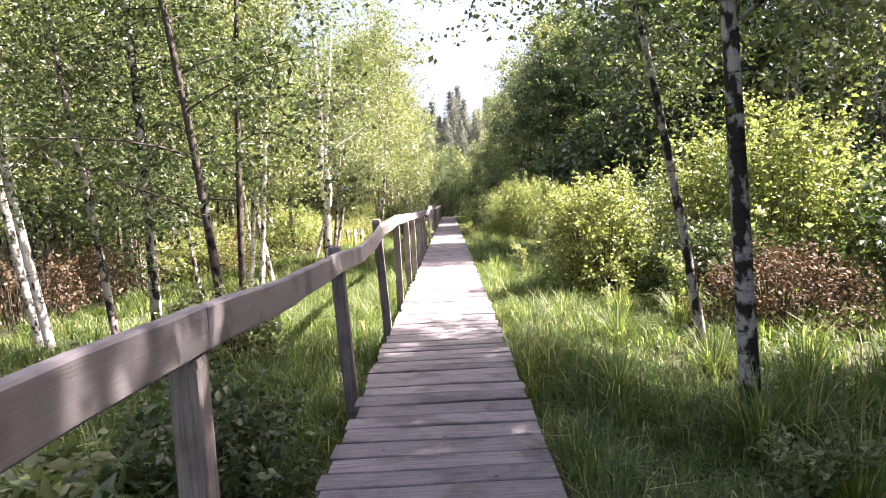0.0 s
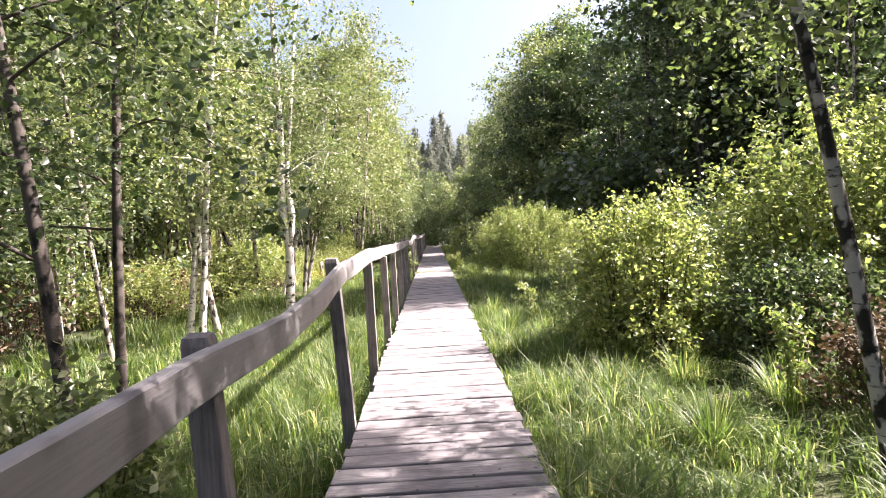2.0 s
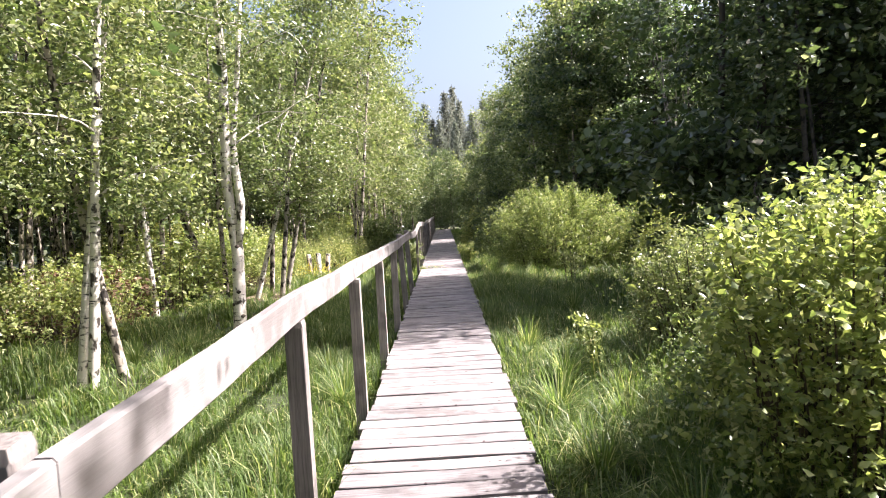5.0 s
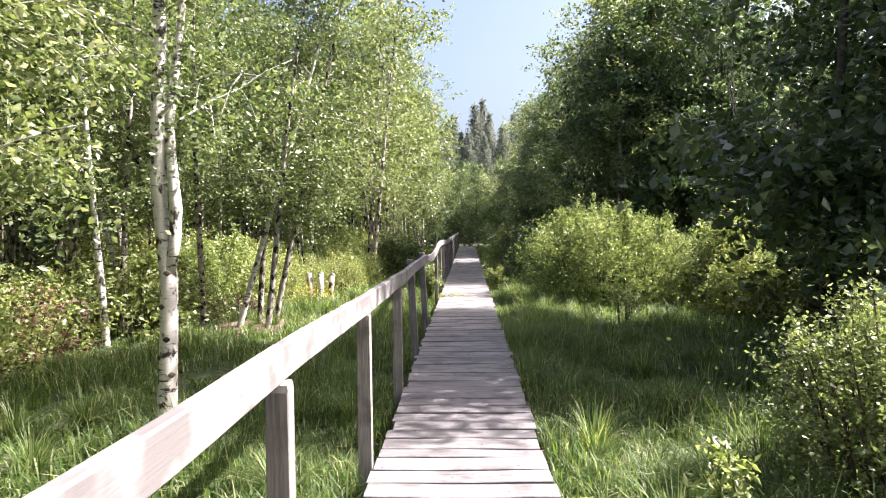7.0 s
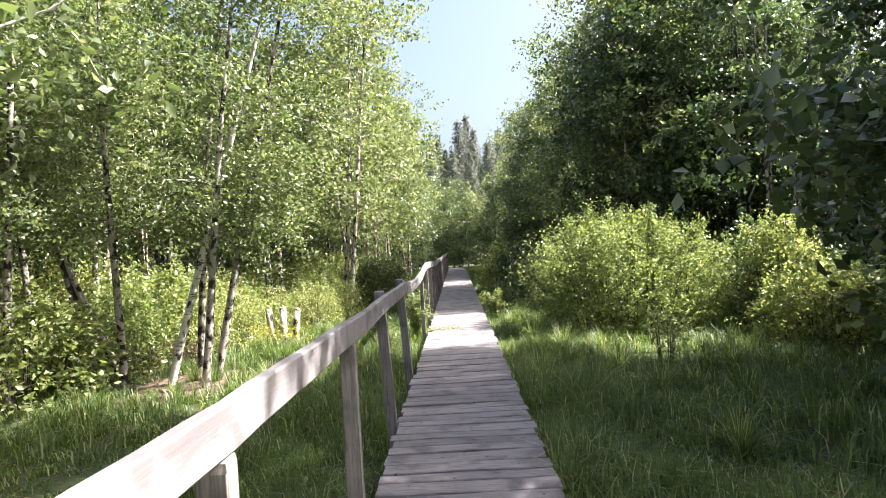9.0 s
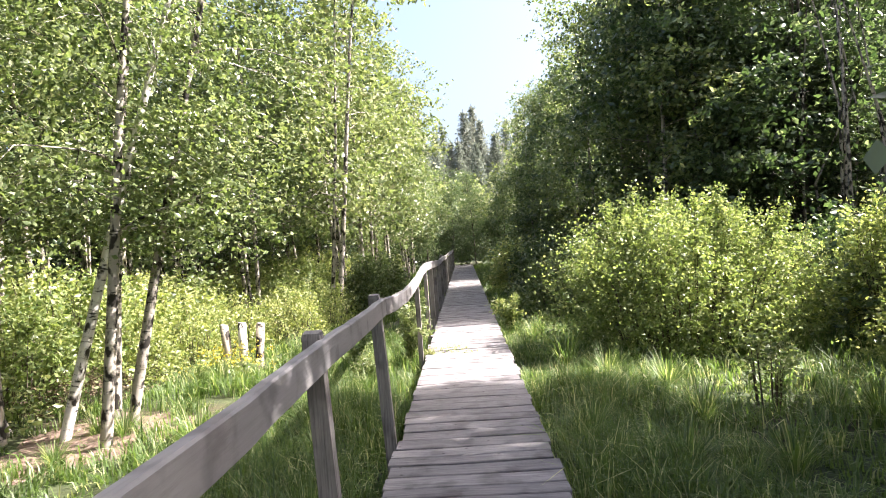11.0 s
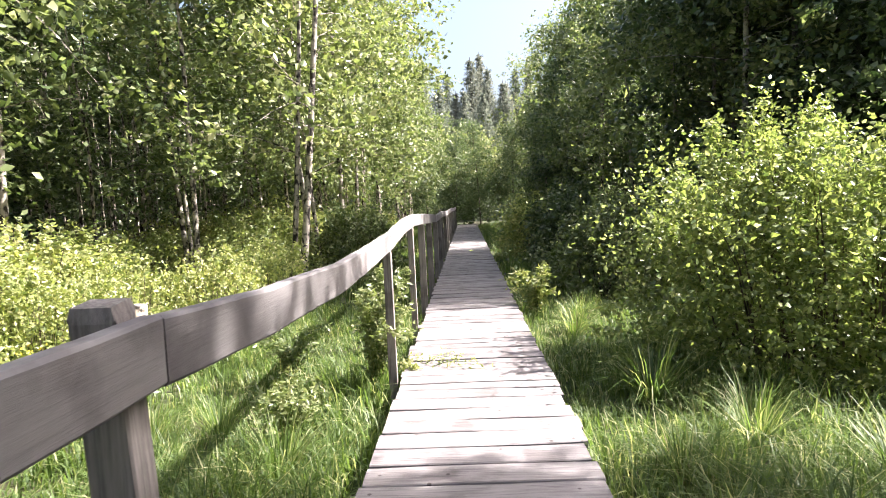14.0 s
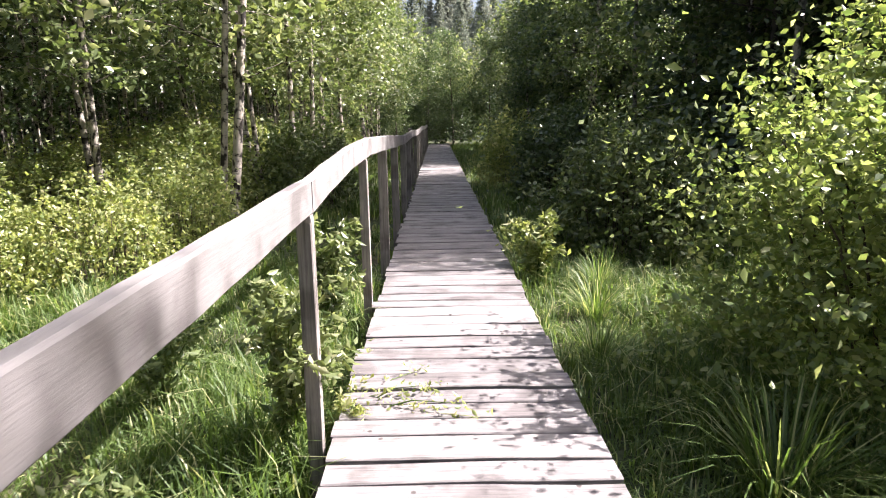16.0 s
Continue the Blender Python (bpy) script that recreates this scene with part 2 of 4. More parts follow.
def tree(name, label, category, height, radius, lean, low, spread, count, size, barkm, leafm, seed, limbs=16, wobble=0.15, stems=1, droop=0.35, buried=0.3, clump=0.28, twig_leaves=32, group="", split=False):
    """A tree with its trunk, branches and a crown of many leaves in clumps along the twigs."""
    r = np.random.default_rng(seed)
    base = tagged(new(name), label, category, group)
    places, tubes = [], []
    for s in range(stems):
        l = (lean[0] + (r.uniform(-0.13, 0.13) if stems > 1 else 0), lean[1] + (r.uniform(-0.13, 0.13) if stems > 1 else 0))
        h = height * (1 if s == 0 else r.uniform(0.7, 0.95))
        off = Vector((0, 0, 0)) if s == 0 else Vector((r.uniform(-0.35, 0.35), r.uniform(-0.35, 0.35), 0))
        pts = [q + off for q in bezier_trunk(h, l, wobble, r)]
        pts = [pts[0] - Vector((0, 0, buried))] + pts
        rad = [radius * (1.35 if i == 0 else 1.0) * (1 - 0.9 * (i / (len(pts) - 1)) ** 1.2) * (1 if s == 0 else 0.75) for i in range(len(pts))]
        v, f = tube(pts, rad, 9)
        piece("trunk", mesh_of("trunk", v, f, barkm, True), base)
        for k in range(limbs):
            f0 = low + (0.97 - low) * ((k + r.uniform(0, 1)) / limbs)
            p0 = along(pts, f0)
            w = r.uniform(0, math.tau)
            reach = spread * (0.35 + 0.85 * math.sin(math.pi * min(1, (f0 - low) / (1 - low) * 0.75 + 0.22))) * r.uniform(0.6, 1.15)
            rise = r.uniform(0.1, 0.75)
            limb = [p0]
            way = Vector((math.cos(w), math.sin(w), rise)).normalized()
            for j in range(1, 6):
                limb.append(limb[-1] + way * reach / 5)
                way = (way + Vector((r.normal() * 0.14, r.normal() * 0.14, -droop * 0.3 + r.normal() * 0.08))).normalized()
            r0 = max(0.007, radius * (0.42 if split else 0.3) * (1 - f0))
            bough = tube(limb, [r0 * (1 - 0.16 * j) for j in range(6)], 5)
            if split:
                piece("limb", mesh_of("limb", *bough, barkm if radius > 0.05 else TWIG, True), base)
            else:
                tubes.append(bough)
            for j in range(5):
                q = along(limb, r.uniform(0.25, 1.0))
                tip = q + Vector((r.normal() * 0.3, r.normal() * 0.3, r.normal() * 0.18 - droop * 0.45)) * (0.5 + spread * 0.25)
                if j < 3:
                    tubes.append(tube([q, q.lerp(tip, 0.5) + Vector((0, 0, 0.06)), tip], [r0 * 0.45, r0 * 0.3, 0.002], 3))
                places.append((np.array(q), np.array(tip)))
    v, f = join_tubes(tubes)
    tagged(piece("twigwork", mesh_of("twigwork", v, f, barkm if radius > 0.05 else TWIG), base), kind="stuff")
    pick = r.integers(0, len(places), count // twig_leaves)
    A = np.array([q[0] for q in places])[pick]
    B = np.array([q[1] for q in places])[pick]
    centre = A + (B - A) * r.uniform(0.1, 1.1, (len(pick), 1)) + r.normal(size=(len(pick), 3)) * clump * spread * 0.5
    way = B - A + r.normal(size=B.shape) * 0.25
    way[:, 2] = way[:, 2] * 0.6 - 0.2 * droop
    way /= np.linalg.norm(way, axis=1)[:, None]
    row = np.repeat(centre, twig_leaves, 0) + np.repeat(way, twig_leaves, 0) * r.uniform(-0.32, 0.32, (len(centre) * twig_leaves, 1)) * spread ** 0.5
    pts = row + r.normal(size=row.shape) * np.array([1, 1, 0.6]) * (0.06 * spread ** 0.5 + 0.25 * size)
    piece("crown", leaves("crown", pts, size, leafm, r), base)
    return base


def bush(name, label, centre, rx, ry, h, count, size, leafm, seed, spikes=14, category="bush", stem_count=26):
    """A bush of many stems from one foot, with shoots that stand out of its outline."""
    r = np.random.default_rng(seed)
    base = tagged(new(name), label, category)
    base.location = (centre[0], centre[1], float(ground_z(centre[0], centre[1])))
    tubes, tips = [], []
    for k in range(stem_count + spikes):
        w, u = r.uniform(0, math.tau), math.sqrt(r.uniform(0, 1))
        spike = k >= stem_count
        top = Vector((math.cos(w) * u * rx, math.sin(w) * u * ry, h * (0.45 + 0.5 * math.sqrt(max(0, 1 - u * u * 0.9))) * r.uniform(0.72, 1.0) * (1.2 if spike else 1)))
        foot = Vector((math.cos(w) * u * rx * 0.6, math.sin(w) * u * ry * 0.6, -0.1))
        mid = foot.lerp(top, 0.5) + Vector((0, 0, 0.15 * h))
        path = [foot, foot.lerp(mid, 0.6), mid, mid.lerp(top, 0.55) + Vector((0, 0, 0.03)), top]
        piece("stem", mesh_of("stem", *tube(path, [0.012, 0.009, 0.007, 0.004, 0.002], 4), TWIG), base)
        tips.append((path, spike, u))
    pts = []
    per = int(count * 0.8) // len(tips)
    for path, spike, u in tips:
        n = int(per * (0.6 if spike else 1))
        fr = r.uniform(0.55 if spike else 0.0, 1.0, n) ** (0.75)
        P = np.array([along(path, q) for q in fr])
        sp = 0.055 if spike else (0.15 + 0.2 * r.random((n, 1))) * (rx + ry) * 0.5
        P += r.normal(size=(n, 3)) * sp * np.array([1, 1, 0.7])
        pts.append(P)
    sprig = 15
    n = int(count * 1.5) // sprig
    w, e = r.uniform(0, math.tau, n), np.arcsin(r.uniform(0.0, 1.0, n) ** 0.9)
    lump = 1 + 0.14 * np.sin(3 * w + seed) * np.cos(4 * e) + 0.10 * np.sin(7 * w + 5 * e + seed) + 0.07 * np.sin(13 * w - 9 * e)
    shell = lump * (0.97 - 0.36 * r.random(n) ** 1.6)
    foot = np.stack([np.cos(w) * np.cos(e) ** 0.9 * rx * shell, np.sin(w) * np.cos(e) ** 0.9 * ry * shell, 0.04 + np.sin(e) * h * 0.86 * shell], 1)
    way = np.stack([np.cos(w) * np.cos(e), np.sin(w) * np.cos(e), 0.55 + np.sin(e)], 1) + r.normal(size=(n, 3)) * 0.45
    way /= np.linalg.norm(way, axis=1)[:, None]
    reach = (r.uniform(2.5, 6.5, n) * size + 0.05 * (r.random(n) > 0.85) * h)[:, None, None]
    f = (np.arange(sprig) / (sprig - 1.0))[None, :, None]
    row = foot[:, None, :] + way[:, None, :] * reach * f
    row[:, :, 2] -= (0.25 * reach * f ** 2)[:, :, 0] * r.random((n, 1))
    pts.append((row + r.normal(size=row.shape) * size * (0.55 - 0.3 * f)).reshape(-1, 3))
    pts = np.concatenate(pts)
    pts = pts[pts[:, 2] > 0.02]
    piece("foliage", leaves("foliage", pts, size, leafm, r, 0.35), base)
    return base


# ---- ground ----
def grid_axis(near, step, far):
    a = list(np.arange(-near, near + 0.001, step))
    out, s = near, step
    tail = []
    while out < far:
        s *= 1.35
        out += s
        tail.append(out)
    return np.array([-q for q in reversed(tail)] + a + tail)


gx, gy = grid_axis(9, 0.3, 900), grid_axis(30, 0.5, 900) + 18
X, Y = np.meshgrid(gx, gy)
Z = ground_z(X, Y)
nx, ny = len(gx), len(gy)
idx = np.arange(nx * ny).reshape(ny, nx)
quads = np.stack([idx[:-1, :-1], idx[:-1, 1:], idx[1:, 1:], idx[1:, :-1]], -1).reshape(-1, 4)
piece("ground", mesh_of("ground", np.stack([X, Y, Z], -1).reshape(-1, 3), quads, SOIL, True))
tagged(bpy.data.objects["ground"], "dark damp marsh soil under grass and trees", "ground", kind="structure")


EARTH_AT = (-4.15, 15.3)


def earth_patch():
    bm = bmesh.new()
    r = np.random.default_rng(5)
    cx, cy = EARTH_AT
    rings = []
    mid = bm.verts.new((cx, cy, float(ground_z(cx, cy)) + 0.05))
    for k in range(3):
        ring = []
        for i in range(28):
            w = math.tau * i / 28
            q = (k + 1) / 3 * (1 + 0.16 * math.sin(3 * w + 1) + 0.08 * math.sin(7 * w))
            x, y = cx + 1.1 * q * math.cos(w), cy + 1.5 * q * math.sin(w)
            ring.append(bm.verts.new((x, y, float(ground_z(x, y)) + (0.05, 0.03, -0.03)[k] + r.uniform(-0.01, 0.01))))
        rings.append(ring)
    for i in range(28):
        j = (i + 1) % 28
        bm.faces.new((mid, rings[0][i], rings[0][j]))
        for a, b in zip(rings, rings[1:]):
            bm.faces.new((a[i], b[i], b[j], a[j]))
    return tagged(part("earth_patch", bm, EARTH), "bare reddish brown earth beside trunks in the grass", "bare earth", kind="structure")


earth_patch()

# ---- railing ----
RAIL_TOP = [(-9, 1.13), (-4.8, 1.13), (-4.1, 1.12), (-3.1, 1.08), (-1.6, 1.08), (-0.6, 1.055), (0.1, 1.09), (1.25, 1.2), (1.9, 1.215), (3.25, 1.245), (4.4, 1.225), (5.8, 1.225), (7.3, 1.205), (9, 1.2), (10.1, 1.18), (11.5, 1.185),
            (12.6, 1.175), (13.6, 1.188), (14.4, 1.15), (15.5, 1.123), (16.2, 1.14), (17.5, 1.17), (18.2, 1.21), (19, 1.25), (20, 1.275), (21.4, 1.255), (23.5, 1.21), (26, 1.16), (29, 1.2), (33, 1.15), (38, 1.2), (46, 1.15), (50, 1.18)]
POSTS = [-8.1, -6.1, -4.2, -1.45, 1.25, 3.25, 5.35, 7.35, 9.45, 11.5, 13.65, 17.5, 19.7, 21.4, 23.3, 25.4, 27.4, 29.3, 31.4, 33.4, 35.5, 37.5, 39.6, 41.6, 43.7, 45.8, 47.8, 49.7]
TALL = (-1.45, 1.25, 11.5, 13.65, 29.3)


def rail_top(y):
    for (a, za), (b, zb) in zip(RAIL_TOP, RAIL_TOP[1:]):
        if y <= b:
            f = (y - a) / (b - a)
            f = f * f * (3 - 2 * f) * 0.5 + f * 0.5
            return za + (zb - za) * f
    return RAIL_TOP[-1][1]


RX = -0.65


def rail_x(y):
    return RX + 0.012 * math.sin(y * 0.9)


def rail_board(a, b, parent, r):
    bm = bmesh.new()
    n = max(4, int((b - a) / 0.22))
    w, h = 0.05, r.uniform(0.14, 0.148)
    last = None
    for i in range(n + 1):
        y = a + (b - a) * i / n
        x, z = rail_x(y) + r.uniform(-0.002, 0.002), rail_top(y) + r.uniform(-0.003, 0.003)
        c = 0.008
        ring = [(x - w / 2, z - h + c), (x - w / 2 + c, z - h), (x + w / 2 - c, z - h), (x + w / 2, z - h + c),
                (x + w / 2, z - c), (x + w / 2 - c, z), (x - w / 2 + c, z), (x - w / 2, z - c)]
        ring = [bm.verts.new((px, y, pz)) for px, pz in ring]
        if last:
            for k in range(8):
                bm.faces.new((last[k], last[(k + 1) % 8], ring[(k + 1) % 8], ring[k]))
        else:
            bm.faces.new(ring[::-1])
        last = ring
    bm.faces.new(last)
    bmesh.ops.recalc_face_normals(bm, faces=bm.faces)
    part("rail_board", bm, RAIL, parent)


def rail_post(y, parent, r):
    bm = bmesh.new()
    top = rail_top(y) + (0.035 if any(abs(y - q) < 0.01 for q in TALL) else -0.05)
    foot = -0.75
    wx, wy = (0.065, 0.065) if 17 < y < 20 else (0.092, 0.08)
    tall = any(abs(y - q) < 0.01 for q in TALL)
    x = RX - 0.06 if tall else RX - 0.012
    if not tall:
        top = rail_top(y) - 0.146
    lean = r.uniform(-0.018, 0.006)
    rings = []
    for f, g in ((0, 1), (0.5, 1), (0.985, 1), (1, 0.86)):
        z = foot + (top - foot) * f
        cx = x + lean * (f - 0.5) + (0.08 * (1 - f) if tall else 0)
        rings.append([bm.verts.new((cx + sx * wx / 2 * g, y + sy * wy / 2 * g, z + (0.004 * sy if f > 0.9 else 0))) for sx, sy in ((-1, -1), (1, -1), (1, 1), (-1, 1))])
    for a, b in zip(rings, rings[1:]):
        for k in range(4):
            bm.faces.new((a[k], a[(k + 1) % 4], b[(k + 1) % 4], b[k]))
    bm.faces.new(rings[0][::-1])
    bm.faces.new(rings[-1])
    edges = [e for e in bm.edges if abs(e.verts[0].co.z - e.verts[1].co.z) > 0.1]
    bmesh.ops.bevel(bm, geom=edges, offset=0.006, segments=1, affect="EDGES")
    part("post", bm, POST, parent)


railing = tagged(new("railing"), "weathered grey wooden handrail on posts beside the boardwalk", "railing")
r0 = np.random.default_rng(3)
JOINTS = [-9, -4.15, 1.25, 5.35, 9.45, 13.71, 17.5, 21.4, 25.4, 29.3, 33.4, 37.5, 41.6, 46, 50]
for a, b in zip(JOINTS, JOINTS[1:]):
    rail_board(a + 0.003, b - 0.003, railing, r0)
for y in POSTS:
    rail_post(y, railing, r0)


# ---- near trees ----
def placed(base, x, y):
    base.location = (x, y, float(ground_z(x, y)))
    return base


placed(tree("birch_tree", "slim birch with dark cracked black and white bark", "birch tree", 8.5, 0.075, (-0.05, 0.02), 0.36, 2.3, 13000, 0.062, BIRCH_DARK, LEAF, 11, droop=0.5, split=True), 2.12, -1.75)
placed(tree("birch_tree", "thin leaning pale grey birch", "birch tree", 7.5, 0.05, (-0.16, 0.02), 0.4, 2.2, 12000, 0.062, BIRCH_DARK, LEAF, 12, droop=0.5, split=True), 2.46, -0.12)
placed(tree("birch_tree", "slender pale birch in front of a bright bush", "birch tree", 8.0, 0.055, (0.0, 0.03), 0.36, 2.0, 11000, 0.062, BIRCH, LEAF, 13, droop=0.5, split=True), 3.7, -1.3)


def forked_birch():
    base = tagged(new("birch_tree"), "white birch with two stems grown together above black scars", "birch tree")
    main = [(0, 0, -0.3), (0.0, 0, 0.0), (0.02, 0, 0.5), (0.045, 0, 1.0), (0.06, 0.0, 1.5), (0.01, 0, 1.95), (-0.02, 0, 2.4), (0.0, 0, 2.9), (0.03, 0.02, 3.8), (0.0, 0.05, 5.5), (0.05, 0.1, 8.8)]
    v, f = tube(main, [0.125, 0.105, 0.088, 0.082, 0.08, 0.066, 0.068, 0.07, 0.06, 0.045, 0.01], 12)
    piece("trunk", mesh_of("trunk", v, f, BIRCH, True), base)
    side = [(0.07, -0.02, 1.55), (0.135, -0.02, 1.85), (0.155, -0.02, 2.15), (0.12, 0, 2.5), (0.09, 0.02, 2.9), (0.2, 0.06, 3.8), (0.5, 0.1, 6.5)]
    v, f = tube(side, [0.055, 0.055, 0.056, 0.05, 0.045, 0.035, 0.008], 10)
    piece("side_stem", mesh_of("side_stem", v, f, BIRCH, True), base)
    r = np.random.default_rng(8)
    for z, w in ((0.35, 4.6), (0.62, 5.4), (0.95, 4.9), (1.25, 4.4), (1.56, 5.0), (0.78, 3.9)):
        x0, rad = 0.02 + z * 0.025, 0.09
        bm = bmesh.new()
        bmesh.ops.create_uvsphere(bm, u_segments=8, v_segments=5, radius=1)
        for q in bm.verts:
            q.co = Vector((q.co.x * 0.035, q.co.y * 0.012, q.co.z * 0.022 * (1.3 - abs(q.co.x) * 0.6)))
        bm.transform(Matrix.Translation((x0 + math.cos(w) * rad, math.sin(w) * rad, z)) @ Matrix.Rotation(w + math.pi / 2, 4, "Z"))
        part("scar", bm, DARKBARK, base, "black bark scar")
    crown = tree("crown_frame", "", "", 8.8, 0.06, (0.0, 0.01), 0.36, 1.7, 11000, 0.055, BIRCH, LEAF, 21, limbs=20, droop=0.45, split=True)
    for ob in list(crown.children):
        if ob.name.startswith("trunk"):
            bpy.data.objects.remove(ob)
        else:
            ob.parent = base
    bpy.data.objects.remove(crown)
    return base


placed(forked_birch(), -2.76, 8.75)
LEFT_NEAR = [(-2.2, 0.45, 0.055, (-0.12, 0.03), DARKBARK, "leaning dark young birch"), (-2.3, 1.2, 0.045, (0.02, 0.02), DARKBARK, "dark upright slender birch"),
             (-3.3, 1.2, 0.07, (-0.02, 0.02), BIRCH_DARK, "grey birch with patched bark"), (-3.65, 1.0, 0.05, (-0.1, 0.02), GREYBARK, "dark grey leaning birch"),
             (-4.3, 5.1, 0.045, (-0.13, 0.0), GREYBARK, "thin grey leaning birch")]
for i, (x, y, rad, lean, barkm, label) in enumerate(LEFT_NEAR):
    # The first four crowns get the dark leaf, so their shade is painted in.
    placed(tree("birch_tree", label + " on the grass beside the railing", "birch tree", 7.5, rad, lean, 0.28, 1.8, 9500, 0.062, barkm, LEAF_DARK if i < 4 else LEAF, 30 + i, limbs=16, droop=0.45, split=True), x, y)
STEMS = [(-5.0, 1.9, BIRCH), (-5.4, 2.3, BIRCH), (-3.85, 7.05, BIRCH), (-4.2, 7.45, BIRCH), (-3.7, 7.5, GREYBARK), (-5.6, 15.5, GREYBARK), (-5.15, 15.3, GREYBARK), (-4.45, 15.3, BIRCH), (-4.3, 16.1, GREYBARK), (-6.5, 15.1, BIRCH), (-3.75, 14.9, GREYBARK), (-3.8, 15.5, GREYBARK), (-5.3, 15.6, GREYBARK), (-6.2, 14.2, GREYBARK), (-5.9, 13.2, BIRCH)]
kinds = []
for i, (h, lean) in enumerate(((8.0, (-0.08, 0)), (8.8, (-0.04, 0.02)), (7.6, (0.09, 0)), (8.3, (0.05, 0.03)))):
    kinds.append({m: tree("birch_tree", "slim birch with %s bark in a loose group on the grass" % ("white" if m is BIRCH else "grey"), "birch tree", h, 0.066, lean, 0.33, 1.6, 8000, 0.066, m, LEAF, 50 + i, limbs=14, droop=0.45, split=True, group="birches beside the boardwalk") for m in (BIRCH, GREYBARK)})
used = set()
for i, (x, y, m) in enumerate(STEMS):
    t = kinds[i % 4][m]
    if t.name in used:
        t = copy_thing(t, pose(0, 0, 0, 0, 0, 70 * i))
    used.add(t.name)
    placed(t, x, y)
    t.rotation_euler = (0, radians((-3, -8, 2, 4, -4, -14, -5, 13, 10, -12, 3, 9, -18, 5, -7)[i]), 0)
for k in kinds:
    for t in k.values():
        if t.name not in used:
            placed(t, -5.8 + 0.3 * len(used), 9.5 + 0.9 * len(used))
            used.add(t.name)

# ---- woods ----
rw = np.random.default_rng(99)
def wood_kinds(label, category, barkm, leafm, low, seed, size, count, group, height=9.5, spread=2.0):
    return [tree(category.replace(" ", "_"), label, category, height + j * 0.7, 0.07, (0.03 * (j - 1), 0.02), low, spread, count, size, barkm, leafm, seed + j, limbs=20, stems=1 + (j == 1), group=group, clump=0.35) for j in range(3)]


left_kinds = wood_kinds("slender leafy birch at the edge of the woods", "birch tree", GREYBARK, LEAF, 0.32, 200, 0.125, 6500, "birches of the woods", 9.2)
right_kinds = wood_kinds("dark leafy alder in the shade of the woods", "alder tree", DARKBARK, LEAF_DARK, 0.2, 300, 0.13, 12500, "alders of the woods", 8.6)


def plant(kinds_, spots):
    for i, (x, y, s) in enumerate(spots):
        k = kinds_[i % 3]
        t = k if i < 3 else copy_thing(k, pose(0, 0, 0))
        t.rotation_euler = (0, 0, rw.uniform(0, 6.28))
        t.scale = (s, s, s)
        placed(t, x, y)


left_spots = []
for y in np.arange(-9, 50, 2.1):
    for x in (-7.2, -9.6, -12.5):
        if y < 6 and x > -8:
            continue
        left_spots.append((x + rw.uniform(-0.9, 0.9) + (2.0 if y > 24 and x > -8 else 0), y + rw.uniform(-0.9, 0.9), rw.uniform(0.8, 1.15)))
for y in np.arange(24.5, 50, 2.2):
    left_spots.append((-3.3 + rw.uniform(-0.4, 0.4), y, rw.uniform(0.9, 1.15)))
rw.shuffle(left_spots)
# Trees deep in the woods carry their shade in the dark leaf colour.
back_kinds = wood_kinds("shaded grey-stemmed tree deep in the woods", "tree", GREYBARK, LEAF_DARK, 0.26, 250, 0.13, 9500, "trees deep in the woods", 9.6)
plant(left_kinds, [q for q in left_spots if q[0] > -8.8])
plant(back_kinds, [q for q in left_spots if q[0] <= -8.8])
right_spots = []
for y in np.arange(-11, 58, 1.6):
    for x in (5.9, 7.7, 9.7, 12.0, 14.2):
        px, py = x + rw.uniform(-0.6, 0.6), y + rw.uniform(-0.7, 0.7)
        u = py - 0.12 * px
        dense = u < -2.5 or 9.2 < u < (12.5 if x < 7 else 13.0) or 22.6 < u < 29 or u > 36
        if dense and x < 13 and not (x < 7 and 12.6 < u < 15):
            right_spots.append((px, py, 0.86 + 0.06 * (x - 5.9) if 9 < u < 10.6 else rw.uniform(1.2, 1.42) if x < 9 and 9 < u < 14 else rw.uniform(0.9, 1.15)))
        elif not dense and x > 11:
            right_spots.append((px, py, rw.uniform(0.64, 0.74) if x < 13 else rw.uniform(0.8, 0.9)))
right_spots = [q for q in right_spots if q[1] < 50]
edge_spots = [(4.7 + rw.uniform(-0.6, 0.6), y, rw.uniform(0.85, 1.15)) for y in (*np.arange(24.5, 31, 1.9), *np.arange(37, 50, 1.9))]
edge_spots += [(6.3 + rw.uniform(-0.5, 0.5), y, rw.uniform(0.95, 1.2)) for y in np.arange(26.0, 31, 2.3)]
# Lighter leaf than the alders opposite, standing in for sun on these crowns.
edge_kinds = wood_kinds("leafy grey-green birch in sun beside the far boardwalk", "birch tree", GREYBARK, LEAF, 0.16, 330, 0.11, 8500, "birches along the far boardwalk", 8.4)
plant(edge_kinds, edge_spots)
rw.shuffle(right_spots)
plant(right_kinds, right_spots)

# Added tree: its narrow high crown shades the rail and deck.
placed(tree("alder_tree", "tall alder added to cast shade, with bare lower trunk and a high dark crown", "alder tree", 10.0, 0.07, (-0.01, 0.0), 0.66, 1.0, 7000, 0.11, DARKBARK, LEAF_DARK, 360, limbs=18, wobble=0.05), 7.5, 15.9)

